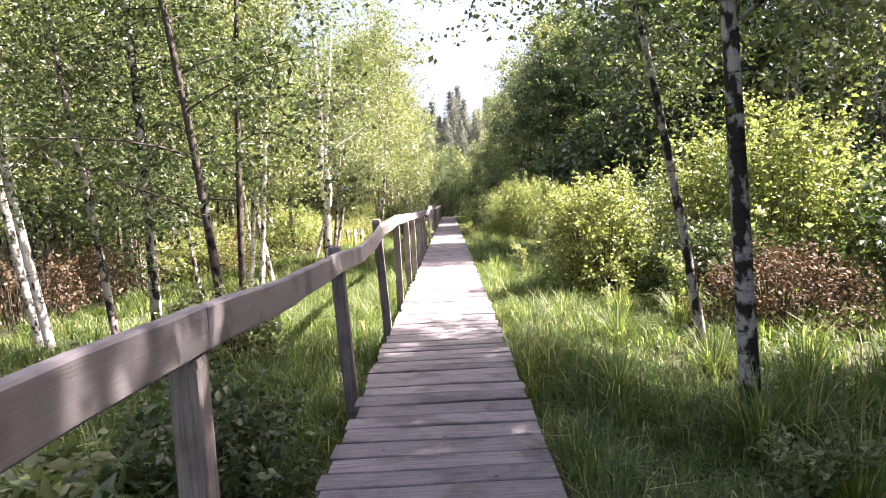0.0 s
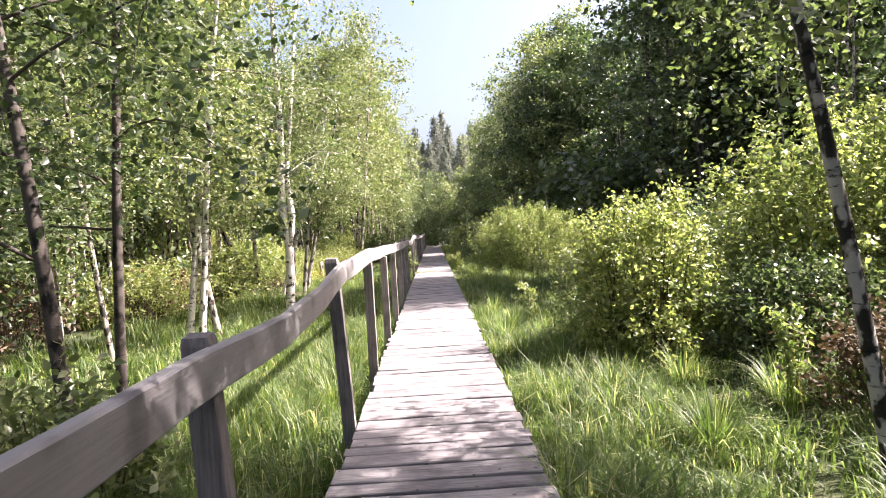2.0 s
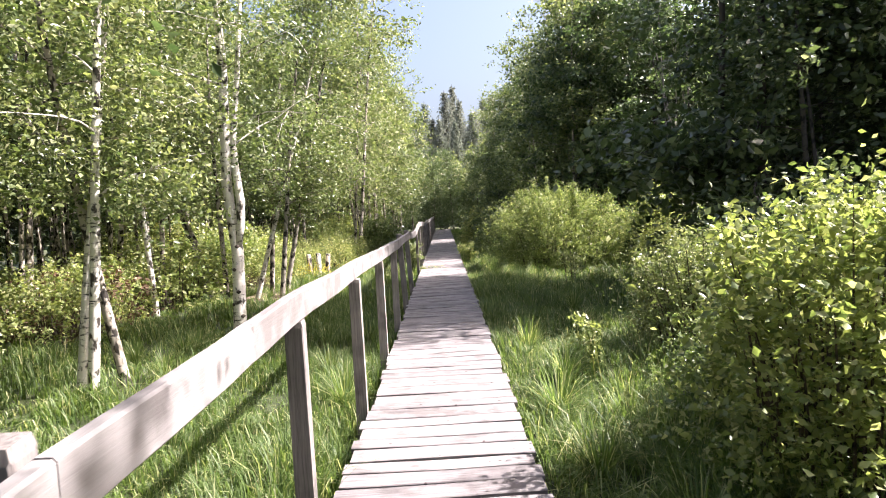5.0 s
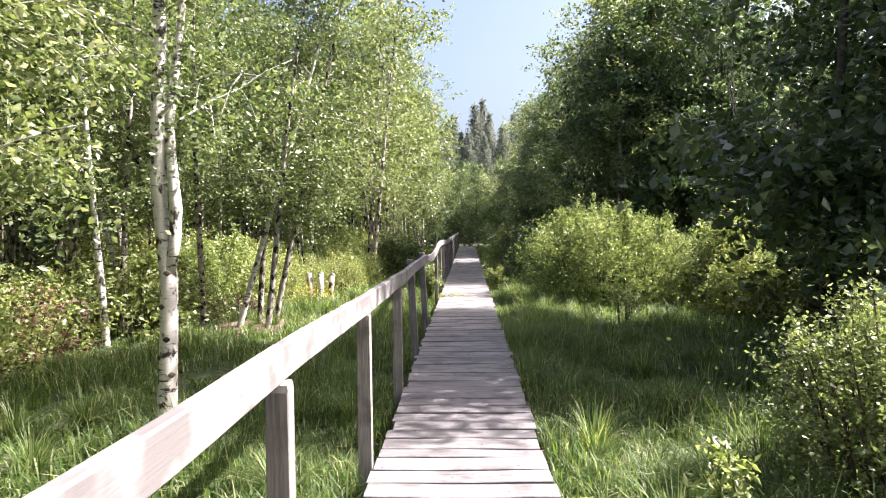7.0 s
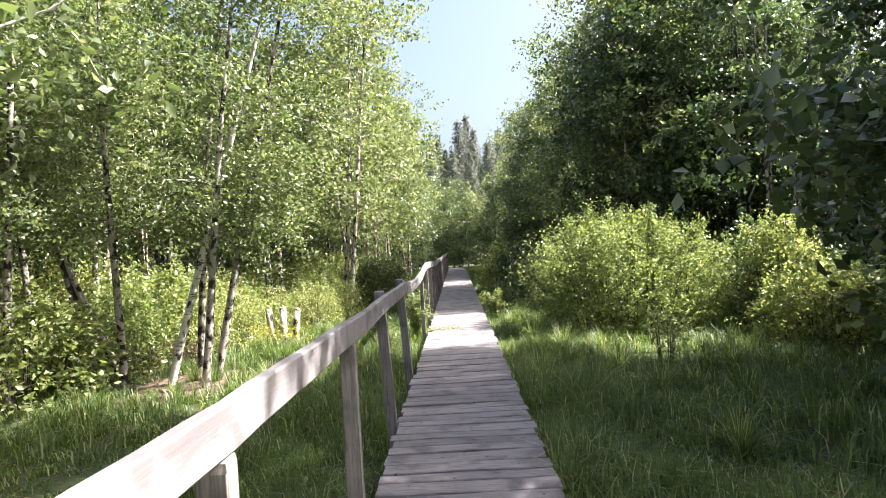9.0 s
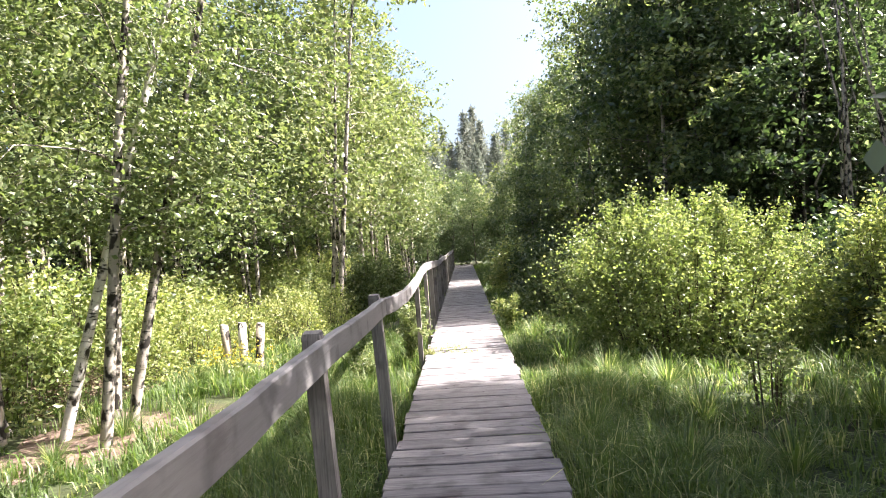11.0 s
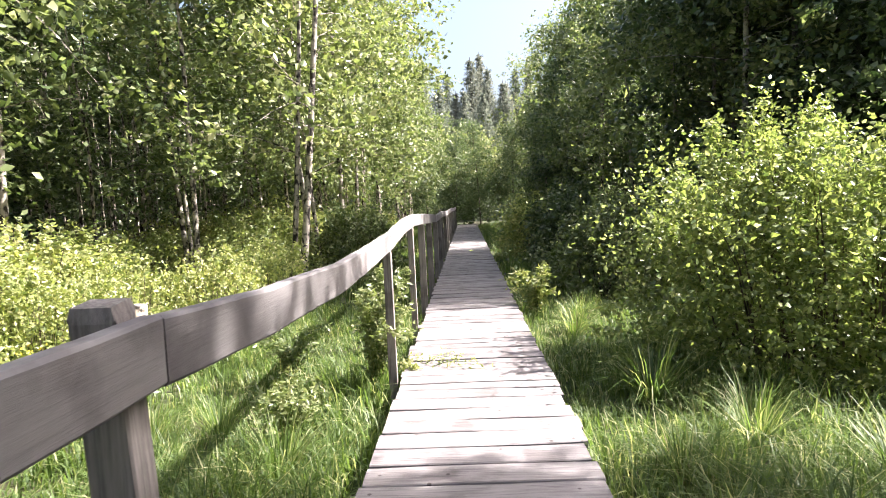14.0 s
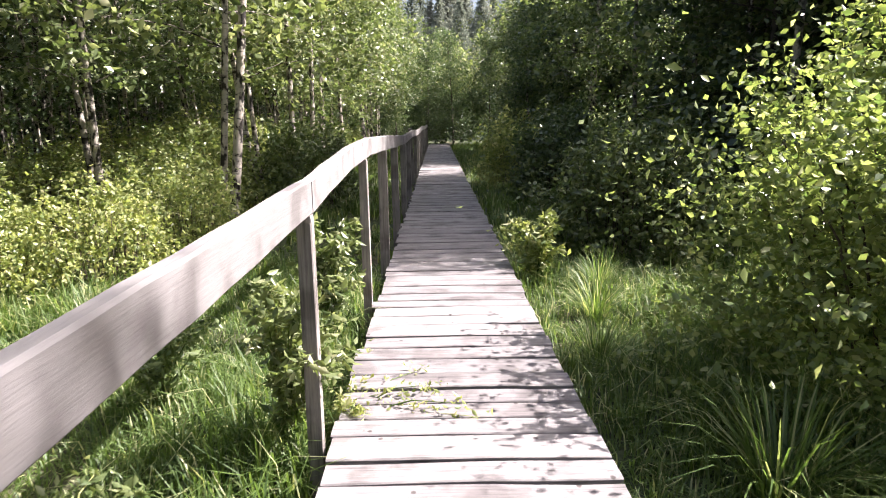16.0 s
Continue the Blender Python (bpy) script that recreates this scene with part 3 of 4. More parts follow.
# Three more added trees whose high crowns shade the first stretch of rail.
for k, (x, y) in enumerate(((6.3, -2.3), (6.2, -0.7), (6.5, 1.0))):
    placed(tree("alder_tree", "tall alder added to cast shade, with bare lower trunk and a high dark crown", "alder tree", 10.2, 0.08, (-0.01, 0.0), 0.64, 1.35, 7500, 0.11, DARKBARK, LEAF_DARK, 362 + k, limbs=18, wobble=0.08), x, y)
# Dark alder copies added to make the shaded hollow at the path's end.
for k, (x, y, size_) in enumerate(((-2.3, 51.0, 0.7), (-0.7, 53.5, 0.66), (0.9, 55.0, 0.7), (2.9, 53.0, 0.75), (-3.6, 49.5, 0.8))):
    t = copy_thing(right_kinds[k % 3], pose(0, 0, 0))
    t.rotation_euler, t.scale = (0, 0, 1.3 * k), (size_, size_, size_)
    placed(t, x, y)


def far_woods():
    r = np.random.default_rng(17)
    pts = []
    for n, xa, xb, ya, yb, h in ((11500, -24, -14, -22, 70, 13), (8000, 19, 27, -22, 70, 9), (2600, -16, 16, -24, -14, 11)):
        P = np.stack([r.uniform(xa, xb, n), r.uniform(ya, yb, n), r.uniform(0, 1, n) ** 0.85 * h * (0.8 + 0.2 * np.sin(r.uniform(0, 6, n)))], 1)
        pts.append(np.repeat(P, 3, 0) + r.normal(size=(n * 3, 3)) * 0.35)
    me = leaves("far_woods", np.concatenate(pts), 0.5, LEAF_DARK, r)
    tagged(piece("far_woods", me), "dense dark green woods behind the nearer trees", "woods", kind="stuff")
    pts = []
    for n, xa, xb, ya, yb, h in ((2600, -12, -3.5, 49, 60, 11), (2600, 3.5, 12, 49, 60, 10.5), (3200, -4, 4, 56, 64, 7.0)):
        x, y = r.uniform(xa, xb, n), r.uniform(ya, yb, n)
        top = h * (0.78 + 0.16 * np.sin(x * 2.1 + y) + 0.1 * np.sin(x * 4.3 + 2))
        P = np.stack([x, y, r.uniform(0, 1, n) ** 0.75 * top], 1)
        pts.append(np.repeat(P, 4, 0) + r.normal(size=(n * 4, 3)) * 0.3)
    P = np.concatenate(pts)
    # Foliage below 3.2 m takes the dark leaf, painting the shade under the crowns.
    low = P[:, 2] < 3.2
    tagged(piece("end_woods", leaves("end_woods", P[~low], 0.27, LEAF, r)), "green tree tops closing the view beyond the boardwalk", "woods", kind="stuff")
    tagged(piece("end_undergrowth", leaves("end_undergrowth", P[low], 0.27, LEAF_DARK, r)), "low foliage with shade in its leaf colour, closing the view beyond the boardwalk", "undergrowth", kind="stuff")
    tubes = []
    for k in range(900):
        side = -1 if k % 2 else 1
        x, y = side * r.uniform(7.2, 15), r.uniform(-8, 50)
        h = r.uniform(5, 9)
        g = float(ground_z(x, y))
        tubes.append(tube([(x, y, g - 0.1), (x + r.normal() * 0.15, y, g + h / 2), (x + r.normal() * 0.4, y, g + h)], [0.04, 0.03, 0.01], 4))
    v, f = join_tubes(tubes)
    tagged(piece("thicket_stems", mesh_of("thicket_stems", v, f, GREYBARK)), "many thin bare grey stems inside the woods", "thicket", kind="stuff")


far_woods()


def spruce(seed, h):
    r = np.random.default_rng(seed)
    base = tagged(new("spruce_tree"), "tall grey-green spruce with haze in its colour, rising beyond the end of the path", "spruce tree", "spruces in the distance")
    v, f = tube([(0, 0, -0.2), (0, 0, h * 0.5), (0, 0, h)], [0.2, 0.12, 0.02], 6)
    piece("trunk", mesh_of("trunk", v, f, DARKBARK), base)
    pts = []
    z = 0.8
    while z < h - 0.1:
        reach = ((h - z) / h) ** 1.05 * 4.6 + 0.08
        for k in range(9):
            w = r.uniform(0, math.tau)
            L = reach * r.uniform(0.7, 1.1)
            n = int(12 + 22 * L)
            u = r.uniform(0.05, 1, n)
            P = np.stack([np.cos(w) * u * L, np.sin(w) * u * L, z - 0.3 * L * u + 0.12 * L * u * u], 1) + r.normal(size=(n, 3)) * 0.09
            pts.append(P)
        z += 0.36
    piece("crown", leaves("crown", np.concatenate(pts), 0.22, NEEDLE, r, 0.6, 0.4), base)
    return base


SPRUCES = [(1.0, 79, 14.0), (-2.3, 77, 12.0), (2.6, 76, 12.6), (-4.2, 80, 14.4), (4.6, 80, 12.0), (-0.6, 82, 11.6), (6.5, 76, 12.5), (-6.5, 76, 12.6), (-3.6, 74, 11.0), (2.0, 82, 15.0), (5.8, 82, 13.5), (8.8, 79, 12.8), (-9.0, 80, 13.5), (0.2, 74, 10.6), (3.8, 72, 10.8), (-1.6, 84, 13.6), (1.9, 70, 9.8), (7.6, 73, 10.6), (-5.2, 72, 10.4)]
master = spruce(5, 12.0)
for i, (x, y, h) in enumerate(SPRUCES):
    t = master if i == 0 else copy_thing(master, pose(0, 0, 0, 0, 0, 50 * i))
    t.scale = (h / 11.0, h / 11.0, h / 10.2)
    placed(t, x, y)

# ---- bushes ----
BUSHES = [
    ("wide yellow-green willow bush standing in the sunny grass", (3.35, 18.35), 1.9, 1.4, 2.35, 30000, 0.052, LEAF_BRIGHT, 40),
    ("low dark green willow bush beside the boardwalk", (2.3, 22.8), 1.0, 1.0, 1.65, 6000, 0.075, LEAF, 14),
    ("upright bush with pale sunlit young shoots", (2.45, 3.9), 0.85, 0.85, 1.95, 9000, 0.055, LEAF_BRIGHT, 26),
    ("low leafy bush spreading over the grass", (2.75, 5.0), 0.9, 0.75, 1.1, 11000, 0.04, LEAF, 24),
    ("large bright yellow-green bush behind birch trunks", (5.2, 4.3), 1.7, 1.4, 2.9, 17000, 0.07, LEAF_BRIGHT, 26),
    ("tangled green bush with sunlit twigs", (2.95, 7.1), 0.85, 0.9, 1.5, 12000, 0.038, LEAF, 34),
    # Added bush; its dark leaves fill the shaded place below the bright bush.
    ("low bush with shade-dark leaves, added below the bright bush", (3.9, 3.1), 1.0, 0.7, 1.15, 5000, 0.055, LEAF_DARK, 16),
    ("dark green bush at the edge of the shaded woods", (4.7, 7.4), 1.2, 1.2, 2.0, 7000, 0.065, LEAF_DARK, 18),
    # The next three bushes have sunlight put into their bright leaf colour.
    ("low green bush at the edge of the shade", (5.6, 15.7), 0.9, 0.8, 1.3, 5500, 0.06, LEAF_BRIGHT, 18),
    ("tall loose bush with pale leaves", (5.9, 17.4), 0.7, 0.7, 2.2, 5000, 0.06, LEAF_BRIGHT, 18),
    ("loose bright green bush before dark woods", (5.3, 19.7), 1.3, 1.0, 1.75, 9000, 0.055, LEAF_BRIGHT, 18),
    ("small dark leafy sapling in tall grass", (2.95, 14.9), 0.26, 0.26, 0.8, 420, 0.05, LEAF, 4),
    ("dark leafy undergrowth bush below the railing", (-1.25, -2.7), 0.42, 0.65, 0.7, 1800, 0.06, LEAF_DARK, 8),
    ("broad leafy bush hanging over the grass by birch trunks", (-2.3, 0.3), 0.5, 0.6, 0.85, 1700, 0.07, LEAF, 8),
    ("bright young bush beside the boardwalk end", (1.9, 30.5), 0.9, 0.9, 1.7, 3500, 0.09, LEAF_BRIGHT, 12),
    ("dark willow bush beside the far boardwalk", (2.4, 27.2), 1.0, 1.2, 1.9, 4000, 0.09, LEAF_DARK, 12),
    ("green bush beside the far railing", (-2.6, 27.0), 0.9, 1.1, 1.7, 4000, 0.09, LEAF, 12),
]
for i, (label, c, rx, ry, h, n, size, m, spikes) in enumerate(BUSHES):
    bush("bush", label, c, rx, ry, h, n, size, m, 400 + i, spikes, stem_count=4 if spikes < 8 else 26)
# Bright leaf colour paints the sunlit band of shrubs on the left.
sunlit_bush = bush("bush", "leafy undergrowth bush at the foot of the woods", (-6.2, 18), 1.3, 1.3, 1.75, 2900, 0.09, LEAF_BRIGHT, 450, 16)
tagged(sunlit_bush, group="undergrowth bushes")
rb = np.random.default_rng(12)
for k, y in enumerate(np.arange(10.5, 46, 1.7)):
    for x in ((-6.4, -8.6) if y < 24 else (-4.6, -7.0)):
        if abs(y - 16) < 1.0 and x > -7:
            continue
        t = copy_thing(sunlit_bush, pose(x + rb.uniform(-0.5, 0.5), y + rb.uniform(-0.5, 0.5), -0.28, 0, 0, rb.uniform(0, 360)))
        s = rb.uniform(0.7, 1.1)
        t.scale = (s, s, s * rb.uniform(0.8, 1.1))
for x, y in ((-4.5, 20.6), (-3.6, 21.4), (-4.9, 19.4), (-5.2, 18.2), (-3.3, 23.0)):
    t = copy_thing(sunlit_bush, pose(x, y, -0.28, 0, 0, rb.uniform(0, 360)))
    t.scale = (0.55, 0.55, 0.62)
# Shade of the woods is also in this bush's dark leaf colour.
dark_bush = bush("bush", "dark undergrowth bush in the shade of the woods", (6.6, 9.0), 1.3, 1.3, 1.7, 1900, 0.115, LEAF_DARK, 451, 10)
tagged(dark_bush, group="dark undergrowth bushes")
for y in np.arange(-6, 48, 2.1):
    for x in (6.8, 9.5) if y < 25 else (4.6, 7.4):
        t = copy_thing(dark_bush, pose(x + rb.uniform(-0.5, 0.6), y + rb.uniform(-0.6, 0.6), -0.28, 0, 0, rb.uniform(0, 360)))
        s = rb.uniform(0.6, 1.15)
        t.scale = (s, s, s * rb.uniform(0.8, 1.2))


# ---- cut stakes ----
def stump(x, y, top, lean, label):
    base = tagged(new("tree_stump"), label, "tree stump")
    v, f = tube([(0, 0, -0.2), (0, 0, 0.05), (lean * 0.4, 0, top * 0.5), (lean, 0, top)], [0.095, 0.08, 0.07, 0.066], 12)
    piece("trunk", mesh_of("trunk", v, f, BIRCH if abs(lean) < 0.01 else STUMP, True), base)
    bm = bmesh.new()
    bmesh.ops.create_cone(bm, cap_ends=True, segments=12, radius1=0.064, radius2=0.061, depth=0.01)
    bm.transform(Matrix.Translation((lean, 0, top + 0.004)) @ Matrix.Rotation(radians(8), 4, "Y"))
    part("cut_face", bm, RAIL, base, "pale sawn cut face")
    return placed(base, x, y)


stump(-3.8, 18.55, 0.83, -0.05, "pale sawn birch stump beside shrubs")
stump(-3.58, 18.6, 0.86, 0.0, "white sawn birch stump in the middle of three")
stump(-3.38, 18.7, 0.82, 0.07, "leaning reddish sawn birch stump beside yellow flowers")


def flowers():
    r = np.random.default_rng(4)
    base = tagged(new("flower_clump"), "yellow flowering weeds in front of cut birch stumps", "flowers")
    tubes, tips = [], []
    for k in range(40):
        x, y = r.normal() * 0.3, r.normal() * 0.25
        h = r.uniform(0.25, 0.55)
        tubes.append(tube([(x, y, 0), (x + r.normal() * 0.04, y, h)], [0.004, 0.002], 3))
        tips.append((x, y, h))
    v, f = join_tubes(tubes)
    tagged(piece("stalkwork", mesh_of("stalkwork", v, f, GRASS), base), kind="stuff")
    T = np.array(tips)
    piece("blossom", leaves("blossom", np.repeat(T, 9, 0) + r.normal(size=(360, 3)) * 0.035, 0.035, YELLOW, r), base, "yellow blossoms")
    piece("foliage", leaves("foliage", np.repeat(T * [1, 1, 0.6], 8, 0) + r.normal(size=(320, 3)) * 0.07, 0.07, LEAF_BRIGHT, r), base)
    return placed(base, -3.5, 17.9)


flowers()


def weed(name, label, x, y, z, n, h, spread, size, mat, seed, toward=(0, 0)):
    """A leafy weed of several arching stems with leaves in pairs."""
    r = np.random.default_rng(seed)
    base = tagged(new(name), label, "weed")
    tubes, pts = [], []
    for k in range(n):
        w = r.uniform(0, math.tau)
        L = h * r.uniform(0.6, 1.1)
        out = Vector((math.cos(w) * spread + toward[0], math.sin(w) * spread + toward[1], 0)) * r.uniform(0.4, 1)
        path = [Vector((r.normal() * 0.04, r.normal() * 0.05, -0.05)), out * 0.25 + Vector((0, 0, L * 0.55)), out * 0.6 + Vector((0, 0, L * 0.9)), out + Vector((0, 0, L * 0.95))]
        tubes.append(tube(path, [0.006, 0.005, 0.003, 0.001], 4))
        for f in np.linspace(0.25, 1, 16):
            q = along(path, f)
            for s in range(4):
                pts.append(np.array(q) + r.normal(size=3) * 0.025)
    v, f = join_tubes(tubes)
    tagged(piece("stalkwork", mesh_of("stalkwork", v, f, GRASS), base), kind="stuff")
    piece("foliage", leaves("foliage", np.array(pts), size, mat, r, 0.6, 0.45), base)
    base.location = (x, y, z)
    return base


bush("dead_brush", "dry reddish brown brushwood at the foot of a bright bush", (3.9, 1.3), 0.9, 0.8, 0.85, 2600, 0.055, DEAD, 470, 14, "brushwood", 34)
bush("dead_brush", "dry brown brushwood among shaded trunks", (3.3, 4.6), 0.6, 0.6, 0.6, 1200, 0.055, DEAD, 471, 10, "brushwood", 20)
brown = bush("dead_brush", "dry brown twigs and leaves under the birches", (-7.2, 4.5), 1.2, 1.2, 1.2, 700, 0.08, DEAD, 472, 16, "brushwood", 26)
tagged(brown, group="brushwood under the birches")
for x, y in ((-8.0, 1.5), (-7.6, 7.4), (-8.6, 9.5), (-6.6, 11.6), (-9.5, 4.0), (-8.8, -1.0), (-5.2, 16.9)):
    t = copy_thing(brown, pose(x, y, -0.27, 0, 0, rb.uniform(0, 360)))
    if y > 16:
        t.scale = (0.6, 0.6, 0.4)
tangle = weed("fern_weed", "bright leafy weed growing round a railing post", -0.85, 17.75, -0.25, 26, 0.95, 0.32, 0.06, LEAF, 61, (0.1, -0.1))
weed("fern_weed", "low weed hanging over the boardwalk edge", -0.66, 17.95, -0.2, 16, 0.26, 0.4, 0.036, LEAF_BRIGHT, 62, (0.5, 0.0))
weed("fern_weed", "tall green weed behind a railing post", -0.9, 19.4, -0.25, 18, 0.95, 0.3, 0.07, LEAF, 63)
weed("fern_weed", "bright leafy weed at the boardwalk edge", 0.85, 21.0, -0.25, 16, 0.75, 0.35, 0.08, LEAF_BRIGHT, 64, (-0.1, 0))
weed("fern_weed", "green leafy weed in tall grass below the railing", -1.3, 16.6, -0.25, 16, 0.5, 0.35, 0.05, LEAF, 65)
weed("fern_weed", "green leafy weed beside the railing in sun", -1.7, 18.3, -0.25, 20, 0.6, 0.45, 0.05, LEAF, 66)
weed("twig_shoot", "pale budding shoot leaning over the grass", 1.55, 6.4, -0.25, 5, 0.9, 0.25, 0.055, LEAF_BRIGHT, 67, (-0.25, -0.3))
weed("twig_shoot", "pale leafy shoot in front of dark bushes", 2.75, 1.4, -0.25, 7, 0.9, 0.2, 0.06, LEAF_BRIGHT, 68)
weed("nettle_weed", "broad-leaved dark weed under the railing", -1.15, -4.2, -0.25, 18, 0.65, 0.4, 0.11, LEAF_DARK, 69)
weed("nettle_weed", "broad-leaved weed in shaded grass by the boardwalk", -1.6, -3.4, -0.25, 16, 0.6, 0.4, 0.11, LEAF, 70)
weed("nettle_weed", "small-leaved weed in shaded grass", 1.75, -3.1, -0.25, 16, 0.45, 0.4, 0.05, LEAF, 71)


# ---- grass ----
def grass(name, label, boxes, seed):
    r = np.random.default_rng(seed)
    vs = []
    for x0, x1, y0, y1, n, h, w in boxes:
        tufts = max(1, n // 16)
        tx, ty = r.uniform(x0, x1, tufts), r.uniform(y0, y1, tufts)
        th = h * (0.75 + 0.45 * np.sin(tx * 2.3 + ty * 0.9) * np.sin(ty * 1.4 + 2)) * r.uniform(0.6, 1.25, tufts)
        td = r.uniform(0, math.tau, tufts)
        x = np.repeat(tx, 16) + r.normal(size=tufts * 16) * 0.06
        y = np.repeat(ty, 16) + r.normal(size=tufts * 16) * 0.06
        x = np.where(np.abs(x) < 0.67, np.sign(x0 + x1) * (0.67 + r.random(x.shape) * 0.06), x)
        hh = np.repeat(th, 16) * r.uniform(0.55, 1.15, x.shape)
        hh = np.where(((x - EARTH_AT[0]) / 0.75) ** 2 + ((y - EARTH_AT[1]) / 1.0) ** 2 < 1, hh * 0.3, hh)
        d = np.repeat(td, 16) + r.normal(size=x.shape) * 1.1
        bend = hh * r.uniform(0.2, 1.25, x.shape)
        z = ground_z(x, y) - 0.03
        side = d + math.pi / 2
        c, s = np.cos(d), np.sin(d)
        sx, sy = np.cos(side) * w * 0.5, np.sin(side) * w * 0.5
        P0 = np.stack([x, y, z], -1)
        S = np.stack([sx, sy, np.zeros_like(sx)], -1)
        P1 = P0 + np.stack([c * bend * 0.25, s * bend * 0.25, hh * 0.6], -1)
        P2 = P0 + np.stack([c * bend, s * bend, hh * (1 - 0.38 * (bend / hh) ** 2)], -1)
        vs.append(np.stack([P0 - S, P0 + S, P1 + S * 0.8, P1 - S * 0.8, P2], 1).reshape(-1, 3))
    vs = np.concatenate(vs)
    n = len(vs) // 5
    q = np.arange(n)[:, None] * 5
    faces = np.concatenate([q + [0, 1, 2], q + [0, 2, 3], q + [3, 2, 4]], 0)
    tagged(piece(name, mesh_of(name, vs, faces, GRASS)), label, "grass", kind="stuff")


grass("grass", "long green marsh grass on the open side of the boardwalk", [
    (0.68, 2.2, -7, 8, 42000, 0.42, 0.0105), (2.2, 5.5, -6, 10, 30000, 0.4, 0.015), (0.68, 2.4, 8, 23, 46000, 0.4, 0.0105), (2.4, 6.2, 10, 26, 34000, 0.4, 0.015),
    (0.68, 4.0, 23, 56, 26000, 0.4, 0.02), (5.5, 10, -8, 46, 9000, 0.35, 0.03)], 71)
grass("grass", "long green marsh grass under and beyond the railing", [
    (-2.6, -0.70, -7, 8, 42000, 0.38, 0.0105), (-6.5, -2.6, -6, 10, 26000, 0.38, 0.015), (-2.6, -0.70, 8, 22, 46000, 0.38, 0.0105), (-6.0, -2.6, 10, 24, 24000, 0.36, 0.015),
    (-4.5, -0.7, 22, 56, 24000, 0.4, 0.02), (-12, -6, -8, 46, 9000, 0.35, 0.03)], 72)


def sedge(seed, n, h):
    """A tuft of long arching blades from one root."""
    r = np.random.default_rng(seed)
    w = r.uniform(0, math.tau, n)
    L = h * r.uniform(0.6, 1.15, n)
    out = L * r.uniform(0.15, 1.0, n)
    c, s = np.cos(w), np.sin(w)
    root = np.stack([c * 0.09 * r.random(n), s * 0.09 * r.random(n), np.full(n, -0.03)], -1)
    S = np.stack([-s, c, 0 * c], -1) * 0.0036
    rows = []
    for f, wd in ((0, 1), (0.35, 1.1), (0.7, 0.8), (1.0, 0.1)):
        P = root + np.stack([c * out * f ** 1.6, s * out * f ** 1.6, L * (f - 0.62 * (out / L) * f ** 2.6)], -1)
        rows += [P - S * wd, P + S * wd]
    vs = np.stack(rows, 1).reshape(-1, 3)
    base = tagged(new("grass_tuft"), "thick tuft of long arching green sedge in the marsh grass", "grass tuft", "sedge tufts beside the boardwalk")
    for k in range(5):
        mine = (np.arange(n) % 5 == k)
        keep = np.repeat(mine, 8)
        count = int(mine.sum())
        fs = np.concatenate([np.arange(count)[:, None] * 8 + [2 * j, 2 * j + 1, 2 * j + 3, 2 * j + 2] for j in range(3)], 0)
        piece("blade_fan", mesh_of("blade_fan", vs[keep], fs, GRASS), base)
    return base


rs = np.random.default_rng(31)
TUFTS = [(2.0, -2.15, 1.2), (2.3, -2.1, 1.1), (2.35, -0.55, 1.1), (2.6, -0.5, 0.9), (1.35, 17.35, 1.25), (1.1, 15.9, 0.9), (1.7, 16.4, 1.1), (1.05, 14.1, 0.9), (1.6, 13.3, 1.0), (0.95, 18.9, 0.9), (1.2, 20.0, 1.0), (1.05, 4.3, 1.0), (1.35, 3.4, 0.9), (1.0, 5.6, 1.1), (1.5, 5.2, 1.0), (1.25, 6.6, 1.0), (1.1, 8.2, 1.0), (1.6, 2.2, 1.0), (1.9, 0.9, 1.1), (1.4, -1.0, 1.0),
         (2.1, -2.9, 1.1), (1.35, -3.6, 1.0), (2.8, -1.2, 1.0), (-1.1, 4.5, 0.9), (-0.95, 6.2, 1.0), (-1.3, 7.4, 0.9), (-1.0, 2.6, 0.9), (-1.25, -2.2, 0.9), (-1.1, 9.2, 0.9), (-1.6, 14.9, 0.9), (-1.2, 16.2, 1.0), (-1.9, 17.0, 0.9), (-1.1, 12.6, 0.8), (3.0, 12.5, 1.0), (2.2, 14.6, 1.1), (3.6, 14.2, 1.0), (2.2, 10.8, 1.0)]
for k in range(70):
    TUFTS.append((float(rs.choice([-1, 1])) * rs.uniform(0.95, 4.2), rs.uniform(-5, 24), rs.uniform(0.6, 1.0)))
tuft_kinds = [sedge(800 + k, 170, 0.6) for k in range(5)]
for i, (x, y, size_) in enumerate(TUFTS):
    t = tuft_kinds[i] if i < 5 else copy_thing(tuft_kinds[i % 5], pose(0, 0, 0, 0, 0, 47 * i))
    t.scale = (size_, size_, size_)
    placed(t, x, y)

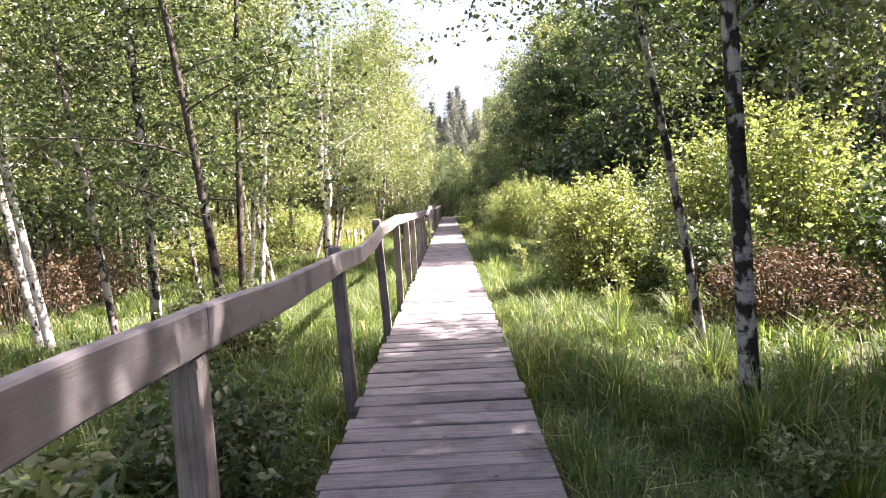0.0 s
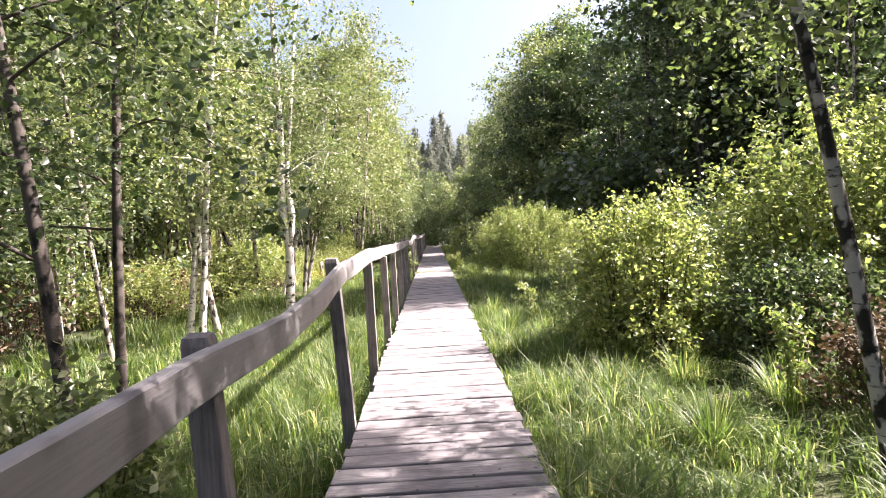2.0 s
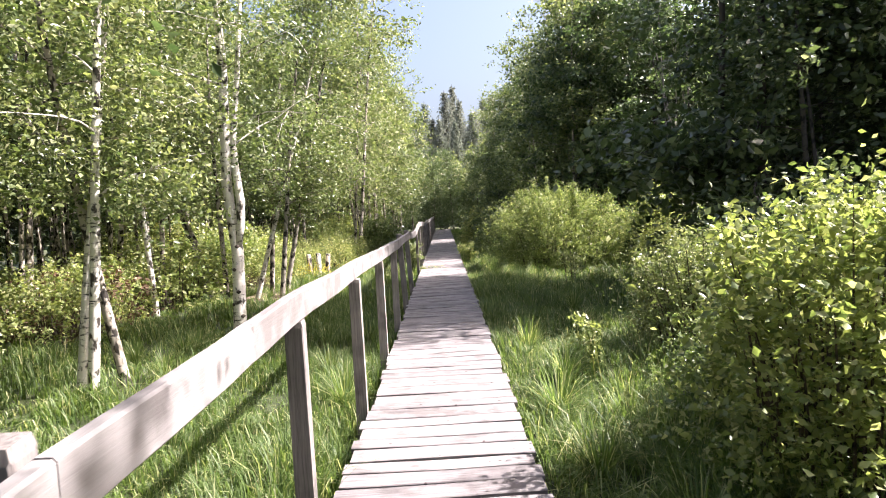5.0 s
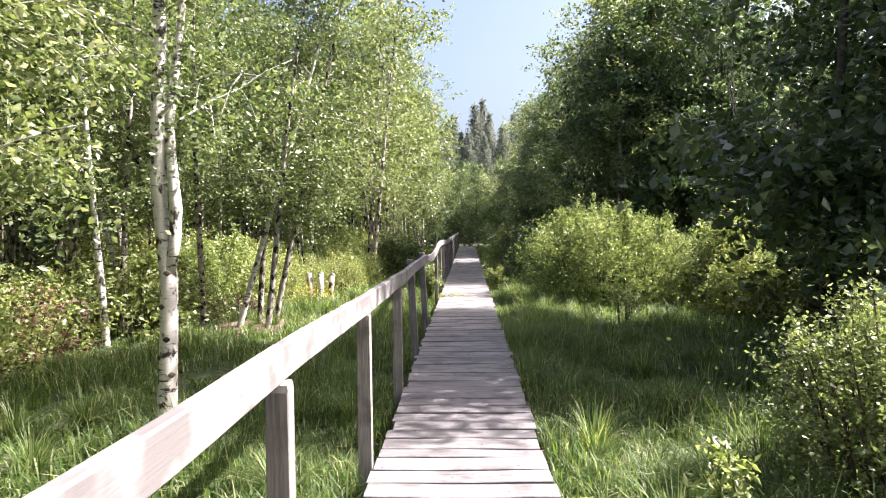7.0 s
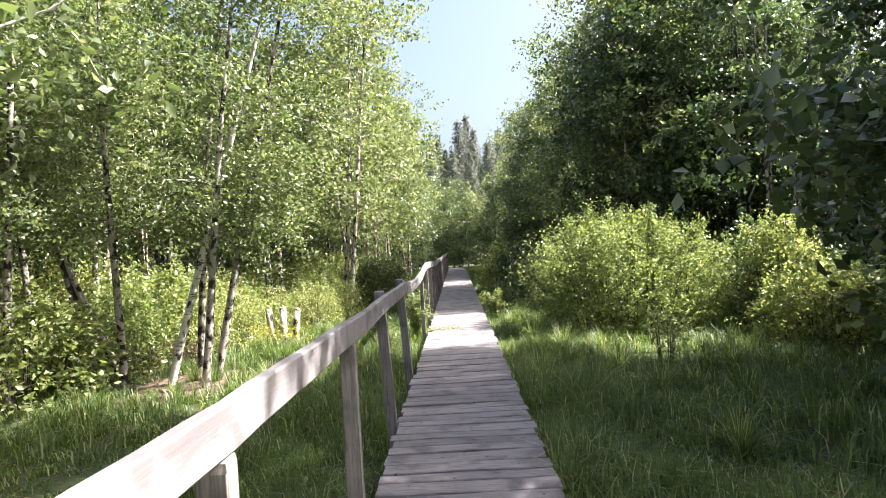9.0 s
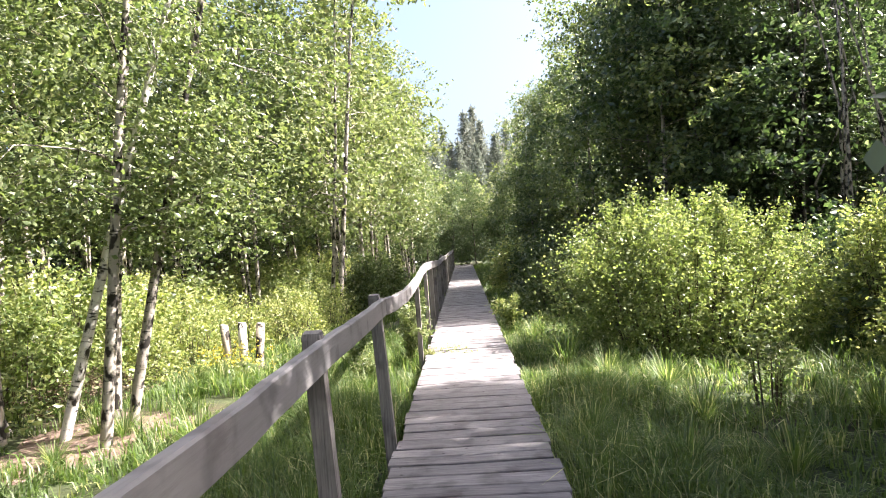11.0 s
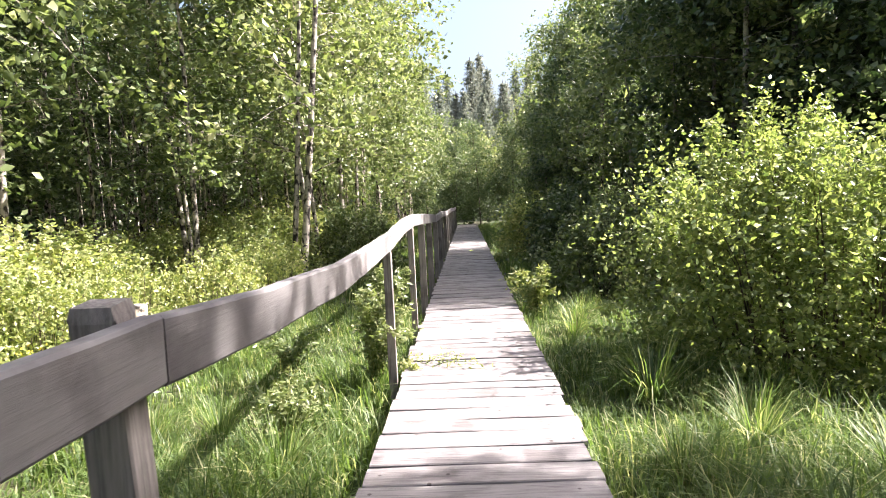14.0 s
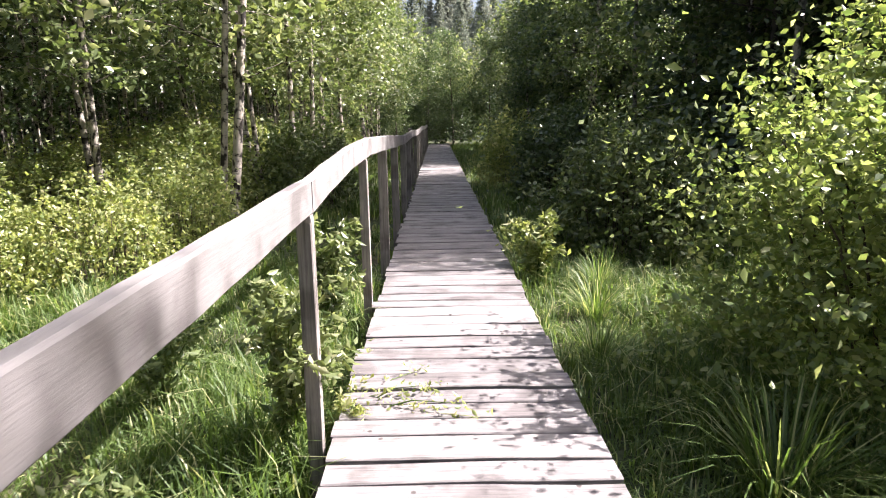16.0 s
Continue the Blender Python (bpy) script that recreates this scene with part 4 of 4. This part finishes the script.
# ---- boardwalk ----
boardwalk = tagged(new("boardwalk"), "narrow weathered grey plank boardwalk over marshy grass", "boardwalk")
rp = np.random.default_rng(23)
for x in (-0.42, 0.42):
    bm = bmesh.new()
    bmesh.ops.create_cube(bm, size=1)
    bm.transform(Matrix.Translation((x, 22.8, -0.115)) @ Matrix.Diagonal((0.09, 62, 0.13, 1)))
    bmesh.ops.bevel(bm, geom=list(bm.edges), offset=0.006, segments=1, affect="EDGES")
    part("stringer", bm, DARKWOOD, boardwalk)


def plank_mesh(w, length, r):
    bm = bmesh.new()
    n, th = 7, 0.042
    last = None
    skew = [r.uniform(-0.012, 0.012) for _ in range(2)]
    wav = r.uniform(0, 6)
    for i in range(n + 1):
        f = i / n - 0.5
        x = f * length
        e = 0.0025 * math.sin(9 * f + wav)
        a, b = -w / 2 + e + (r.uniform(-0.003, 0.003)), w / 2 + e + (r.uniform(-0.003, 0.003))
        z = 0.003 * math.cos(5 * f + wav)
        x0 = x + (skew[0] if i in (0, n) else 0)
        c = 0.006
        ring = [bm.verts.new(q) for q in ((x0, a, z - th), (x0, b, z - th), (x0, b, z - c), (x0, b - c, z), (x0, a + c, z), (x0, a, z - c))]
        if last:
            for k in range(6):
                bm.faces.new((last[k], ring[k], ring[(k + 1) % 6], last[(k + 1) % 6]))
        else:
            bm.faces.new(ring)
        last = ring
    bm.faces.new(last[::-1])
    bmesh.ops.recalc_face_normals(bm, faces=bm.faces)
    me = bpy.data.meshes.new("plank")
    bm.to_mesh(me)
    bm.free()
    me.materials.append(DECK)
    return me


plank_kinds = []
for k in range(24):
    w = float(rp.choice([0.15, 0.175, 0.19, 0.195, 0.2, 0.215]))
    plank_kinds.append((w, plank_mesh(w, 1.2 + rp.uniform(-0.02, 0.025), rp)))
y = -8.2
count = 0
while y < 54:
    w, me = plank_kinds[int(rp.integers(24))]
    gap = rp.uniform(0.013, 0.031)
    m = pose(rp.uniform(-0.012, 0.012), y + w / 2, rp.uniform(-0.004, 0.005), rp.uniform(-0.6, 0.6), rp.uniform(-0.25, 0.25), rp.uniform(-0.4, 1.1))
    if count < 299:
        piece("plank", me, boardwalk).matrix_basis = m
    y += w + gap
    count += 1
